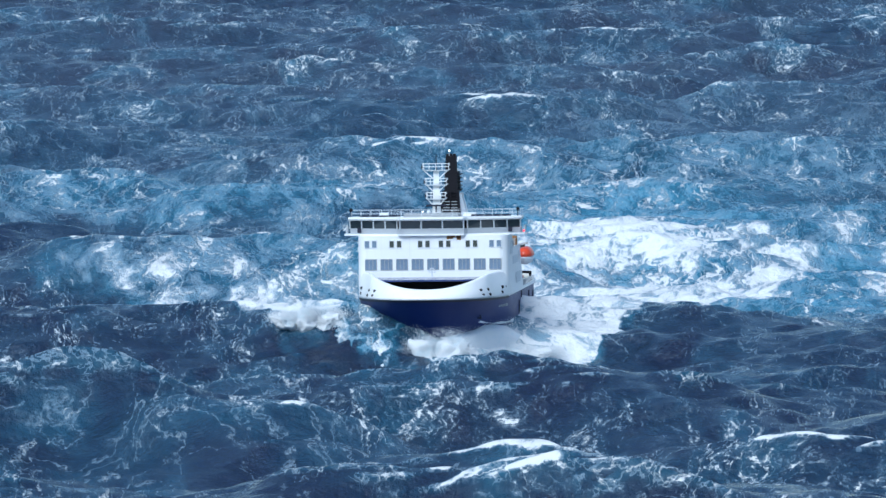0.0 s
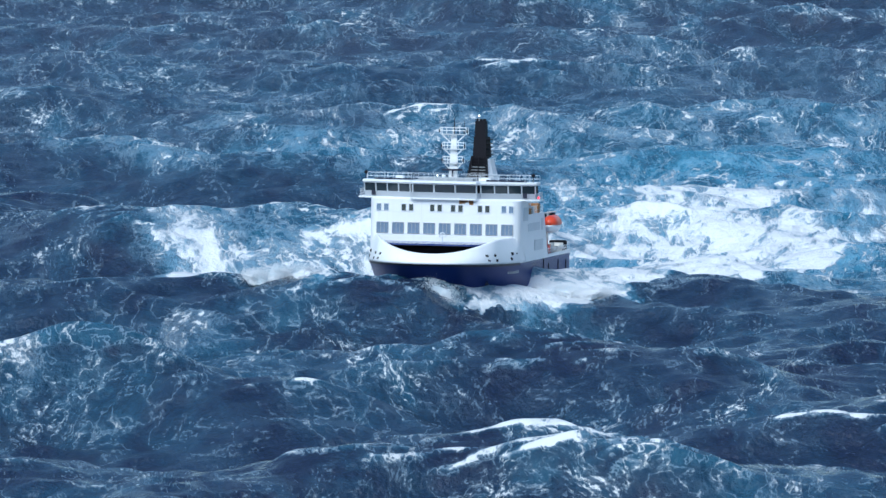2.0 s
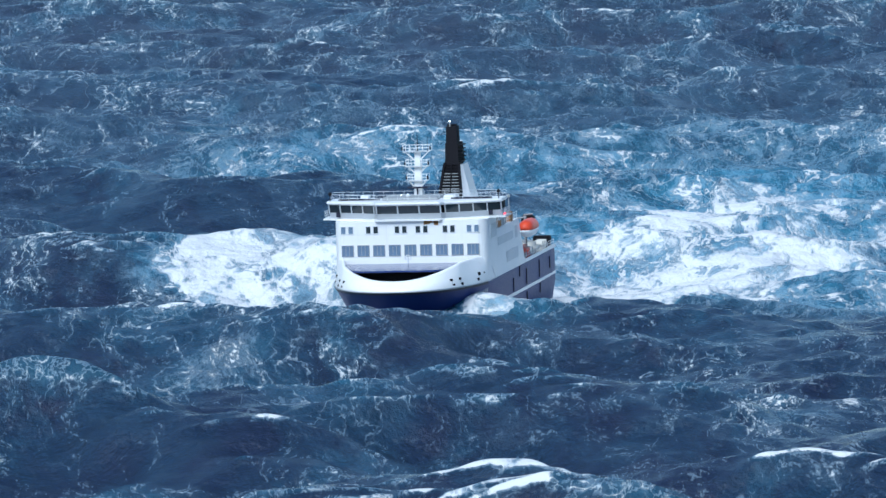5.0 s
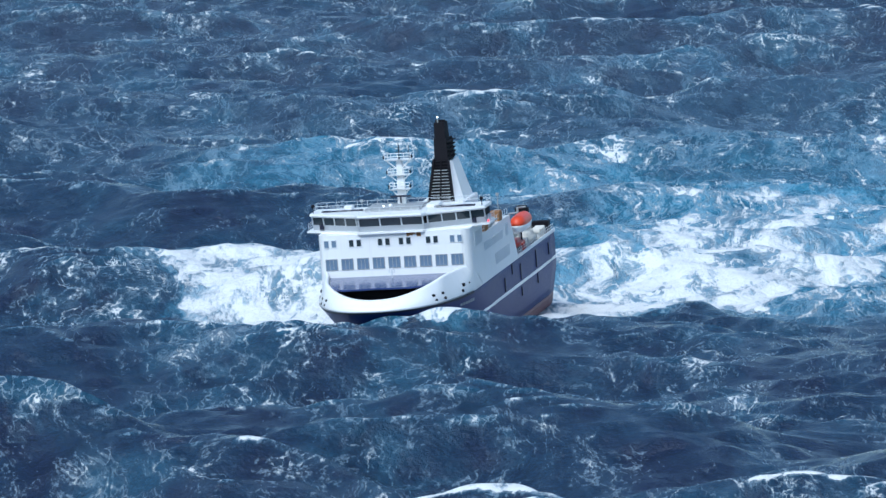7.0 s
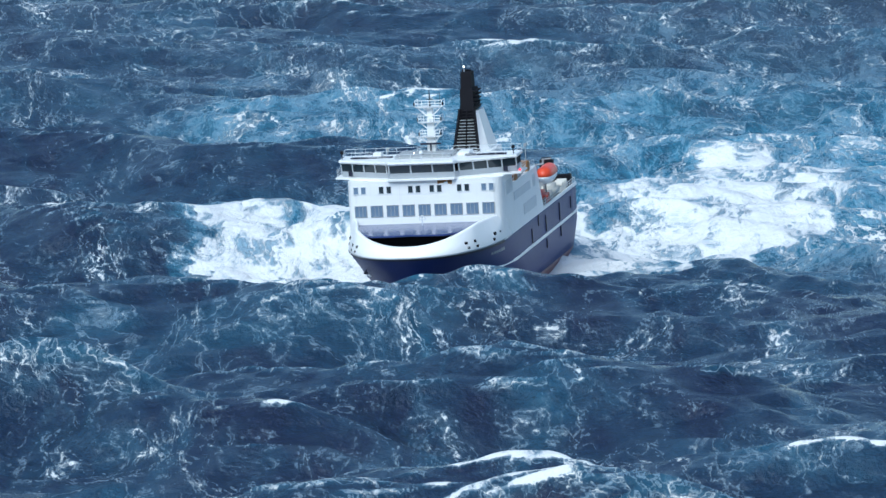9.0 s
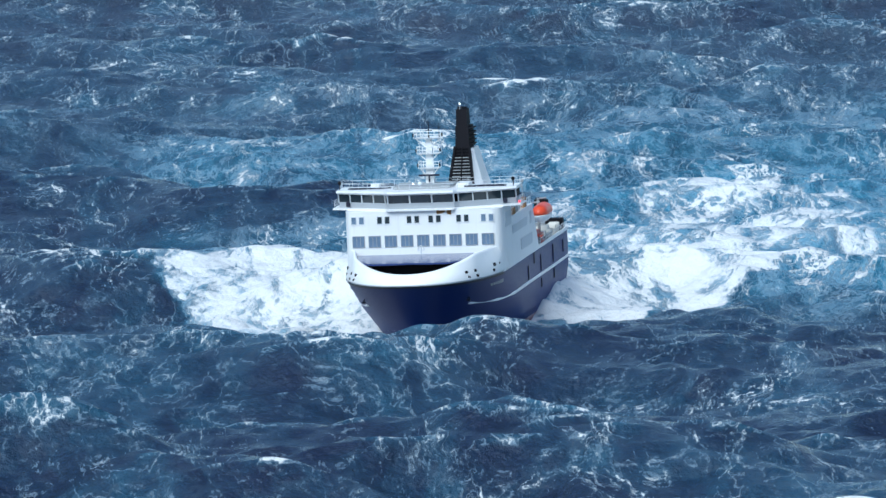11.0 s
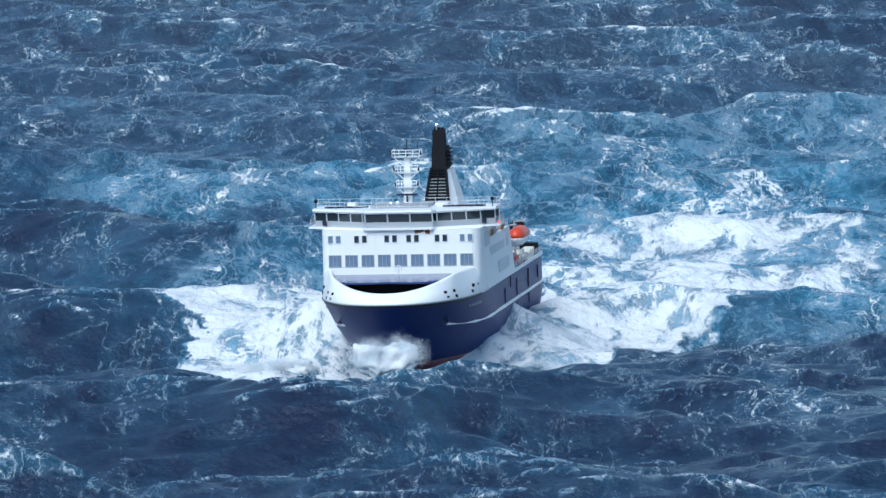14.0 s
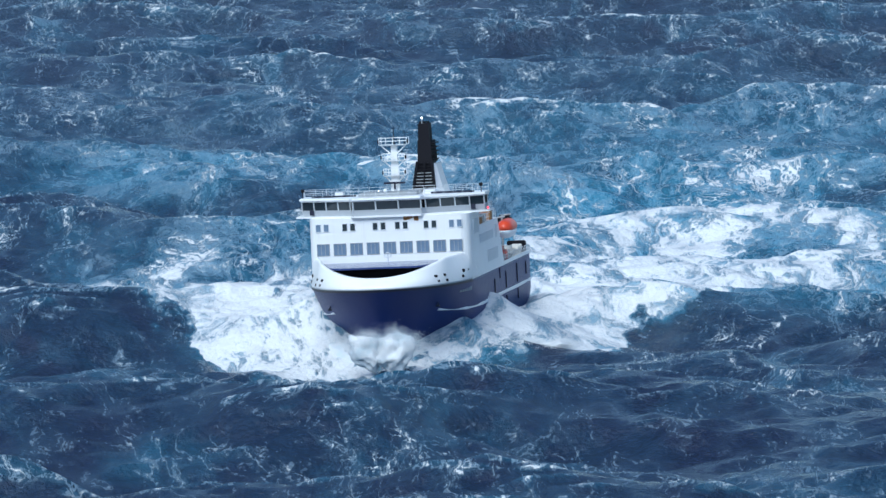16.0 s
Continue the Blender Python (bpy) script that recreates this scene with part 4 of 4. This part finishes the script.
# ---------------------------------------------------------------- white water thrown up by the bow
def lump_ridge(points, seed, lean=0.0):
    """A lumpy bank of foam along points of (x, y, half width, height)."""
    bm = B()
    rows_v = []
    fine = []
    for (a, b) in zip(points, points[1:]):
        for i in range(14):
            f = i / 14
            fine.append([a[k] + (b[k] - a[k]) * f for k in range(4)])
    fine.append(list(points[-1]))
    for i, (x, y, w, h) in enumerate(fine):
        j0, j1 = max(0, i - 1), min(len(fine) - 1, i + 1)
        tx, ty = fine[j1][0] - fine[j0][0], fine[j1][1] - fine[j0][1]
        length = math.hypot(tx, ty) or 1.0
        nx, ny = -ty / length, tx / length
        row = []
        for k in range(25):
            a = k / 24 * 2 - 1
            lump = noise.fractal(Vector((x * 0.22 + seed, y * 0.14, a * w * 0.3)), 0.75, 2.1, 6)
            rise = (1 - a * a) ** 1.3 * h * (0.9 + 0.5 * lump)
            skirt = 5.0 * max(0.0, abs(a) - 0.86) / 0.14 * min(1.0, w / 2) + 4.0 * (1 - min(1.0, w / 1.5))
            row.append(bm.verts.new((x + nx * a * w, y + ny * a * w, rise - 1.0 - skirt)))
        rows_v.append(row)
    for r0, r1 in zip(rows_v, rows_v[1:]):
        for k in range(24):
            bm.faces.new((r0[k], r0[k + 1], r1[k + 1], r1[k]))
    return bm


def droplets(spots, seed):
    """A mist of small drops, each an eight-sided grain: (centre, spread, count, size) for each spot."""
    rng = np.random.default_rng(seed)
    corners = np.array([(1, 0, 0), (-1, 0, 0), (0, 1, 0), (0, -1, 0), (0, 0, 1), (0, 0, -1)], float)
    sides = np.array([(0, 2, 4), (2, 1, 4), (1, 3, 4), (3, 0, 4), (2, 0, 5), (1, 2, 5), (3, 1, 5), (0, 3, 5)])
    at, size = [], []
    for centre, spread, count, big in spots:
        at.append(rng.normal(0, 1, (count, 3)) * spread + centre)
        size.append(big * rng.uniform(0.25, 1.0, count) ** 1.5)
    at, size = np.concatenate(at), np.concatenate(size)
    verts = (at[:, None, :] + corners[None] * size[:, None, None]).reshape(-1, 3)
    faces = (np.arange(len(at))[:, None, None] * 6 + sides[None]).reshape(-1, 3)
    return mesh_of("drops", verts.tolist(), faces.tolist(), FOAM)


def under(name, data, parent):
    ob = new(name, data)
    ob.parent = parent
    return ob


def build_bow_wave():
    """The collar of white water that the stem pushes up along the waterline."""
    wave = tagged(new("bow_wave"), "white foaming bow wave pushed aside by the ferry", "wave", kind="stuff")
    for side, seed in ((1, 3), (-1, 8)):
        line = [(side * (x + 0.7 + 0.10 * max(0.0, y + 10)), y - 0.6, min(2.0, 0.5 + 0.09 * (y + 14)), 1.1) for x, y in bow_line(0.5)[1:12:2]]
        line += [(line[-1][0] + side * 3.0, line[-1][1] + 5, 1.2, 0.5), (line[-1][0] + side * 6.0, line[-1][1] + 9, 0.5, 0.2)]
        bank = part("foam_bank", lump_ridge(line, seed + 0.1), FOAM, wave, smooth=True)
        spots = [((x, y, h * 0.35 - 0.6), (w * 0.6, 2.0, 0.35), 400, 0.06) for x, y, w, h in line]
        under("torn_foam", droplets(spots, seed), bank)
    return wave


def build_spray(seed, wide, deep, high, lobes):
    """Water thrown up in lobes: a torn core in a dense mist of drops that thins outwards."""
    thing = new("spray")
    rng = random.Random(int(seed * 7))
    core = None
    for k in range(lobes):
        a = (k + 0.5) / lobes * 2 - 1
        bm = B()
        bmesh.ops.create_icosphere(bm, subdivisions=4, radius=1.0)
        tall = high * rng.uniform(0.85, 1.1) * (1.0 - 0.25 * abs(a))
        for v in bm.verts:
            d = v.co.normalized()
            r = 0.78 + 0.26 * noise.fractal(d * 1.8 + Vector((seed + 5 * k, 0, 0)), 0.9, 2.1, 4)
            spread = 1.0 + 0.35 * max(0.0, d.z)
            v.co = Vector((a * wide * 0.62 + (d.x * r * wide / lobes * 0.95 + a * d.z * wide * 0.16) * spread, d.y * r * deep * 0.7, d.z * r * tall * 0.85))
        lobe = part("white_water", bm, FOAM, thing, smooth=True)
        spots = []
        for i in range(14):
            b, c = rng.uniform(0, math.pi), rng.uniform(0.35, 1.0)
            spots.append(((a * wide * 0.62 + math.cos(b) * c * wide / lobes + a * wide * 0.15, rng.uniform(-0.6, 0.4) * deep, math.sin(b) * c * tall * 0.85),
                          (wide * 0.13, deep * 0.22, high * 0.12), 900, 0.05))
        under("torn_spray", droplets(spots, int(seed * 3) + k), lobe)
    return tagged(thing, "burst of white spray at the ferry's bow", "spray", kind="stuff")


bow_wave = build_bow_wave()
sea = build_sea(bow_wave)
ferry = build_ferry()
spray_bow = build_spray(2.0, 6.0, 2.8, 4.5, 2)
spray_side = build_spray(7.0, 7.0, 4.0, 2.6, 3)
spray_port = build_spray(12.0, 7.0, 5.0, 2.0, 3)
SEA_LEVEL = [(0.0, 0.0), (2.0, 0.0), (4.0, 0.3), (6.0, 1.1), (8.0, 1.3), (10.0, 0.8), (12.0, -0.8), (14.0, -1.1), (16.0, -1.3)]
EVERY = [float(i) for i in range(17)]


def surface(x, y, t):
    """Height of the sea at a place and a time."""
    level = float(np.interp(t, [a for a, b in SEA_LEVEL], [b for a, b in SEA_LEVEL]))
    aim = np.array([x - SEA_SPEED[0] * t]), np.array([y - SEA_SPEED[1] * t])
    at = aim
    for _ in range(4):
        z, dx, dy, fold = swell(*at)
        at = aim[0] - dx, aim[1] - dy
    return level + float(z[0])


def at_ship(t):
    """Place and heading of the ferry at t, for what goes along with it."""
    for a, b in zip(SHIP_ROWS, SHIP_ROWS[1:]):
        if a[0] <= t <= b[0]:
            f = (t - a[0]) / (b[0] - a[0])
            return [a[k] + (b[k] - a[k]) * f for k in range(7)]
    return list(SHIP_ROWS[-1])


def with_ship(t, x, y, z, lean=0.0):
    """A level pose beside the ferry: x to port, y aft of its middle line, z above still water."""
    s = at_ship(t)
    a = radians(s[6])
    return pose(s[1] + x * math.cos(a) - y * math.sin(a), s[2] + x * math.sin(a) + y * math.cos(a), z, lean, 0, s[6])


def afloat(t, x, y, sunk, turn):
    """A pose on the sea's surface beside the ferry."""
    s, p = at_ship(t), with_ship(t, x, y, 0).translation
    mean = sum(surface(p.x + i * 3, p.y + j * 6, t) for i in (-1, 0, 1) for j in (-1, 1)) / 6
    return pose(p.x, p.y, mean - sunk, 0, 0, s[6] + turn)


def motions():
    walk(ferry, [(r[0], pose(*r[1:])) for r in SHIP_ROWS])
    walk(bow_wave, [(t, with_ship(t, 0, 0, afloat(t, 0, -6, 0.0, 0).translation.z)) for t in EVERY])
    walk(sea, [(t, pose(SEA_SPEED[0] * t, SEA_SPEED[1] * t, z)) for t, z in SEA_LEVEL])
    walk(spray_bow, [(t, with_ship(t, x, y, z)) for t, x, y, z in (
        (0.0, 1.8, -17, -0.2), (1.5, -0.7, -17, 1.4), (3.0, -2.0, -17, 2.8), (3.6, -1.6, -17, 2.6), (4.2, -0.6, -17, 1.2), (6.3, 0, -15, -5.0), (9.2, 0, -15, -5.0), (11.0, -1.5, -17, -3.5),
        (11.5, -1.5, -18, 0.0), (12.0, -0.6, -18, 0.8), (12.5, 0.0, -18, 1.0), (13.0, -0.3, -18, 0.8), (13.5, 0.0, -18, -0.1), (14.5, 0.6, -19, -0.6), (15.2, 0.8, -18.0, -0.9), (16.0, 0.8, -17.5, -1.0))])
    walk(spray_side, [(t, afloat(t, x, y, sunk, 0)) for t, x, y, sunk in (
        (0.0, -18, -11, -0.8), (0.5, -19.5, -11, -0.8), (1.0, -20.5, -11, -0.7), (1.5, -22, -10, -0.5), (2.0, -23, -9, -0.3), (3.0, -25, -5, 0.0), (4.0, -24, 4, 1.4), (5.0, -26, 6, 2.2), (6.3, -27, 8, 2.6), (7.5, -28, 8, 2.6),
        (9.2, -28, 6, 2.4), (10.3, -20, 0, 2.0), (11.3, -17, -3, 1.0), (12.0, -15.5, -4, 0.2), (13.0, -16, -3, 0.0), (13.5, -17, -1, 0.6), (14.5, -20, 3, 1.4), (15.2, -21.5, 5, 1.8), (16.0, -23, 6, 2.0))])
    walk(spray_port, [(t, afloat(t, x, y, sunk, 0)) for t, x, y, sunk in (
        (0.0, 13, -2, 0.6), (1.0, 18, 4, 1.0), (2.0, 18, 6, 0.8), (3.0, 17, 6, 0.4), (4.0, 19, 8, 0.8), (5.0, 22, 12, 1.4), (6.3, 26, 18, 1.8), (7.5, 27, 18, 1.8), (9.2, 20, 6, 1.4), (10.3, 18, 4, 1.4), (11.3, 16, 3, 1.2),
        (12.5, 15, 2, 0.8), (13.5, 17, 5, 1.0), (14.5, 20, 9, 1.4), (16.0, 18, 6, 1.2))])


motions()
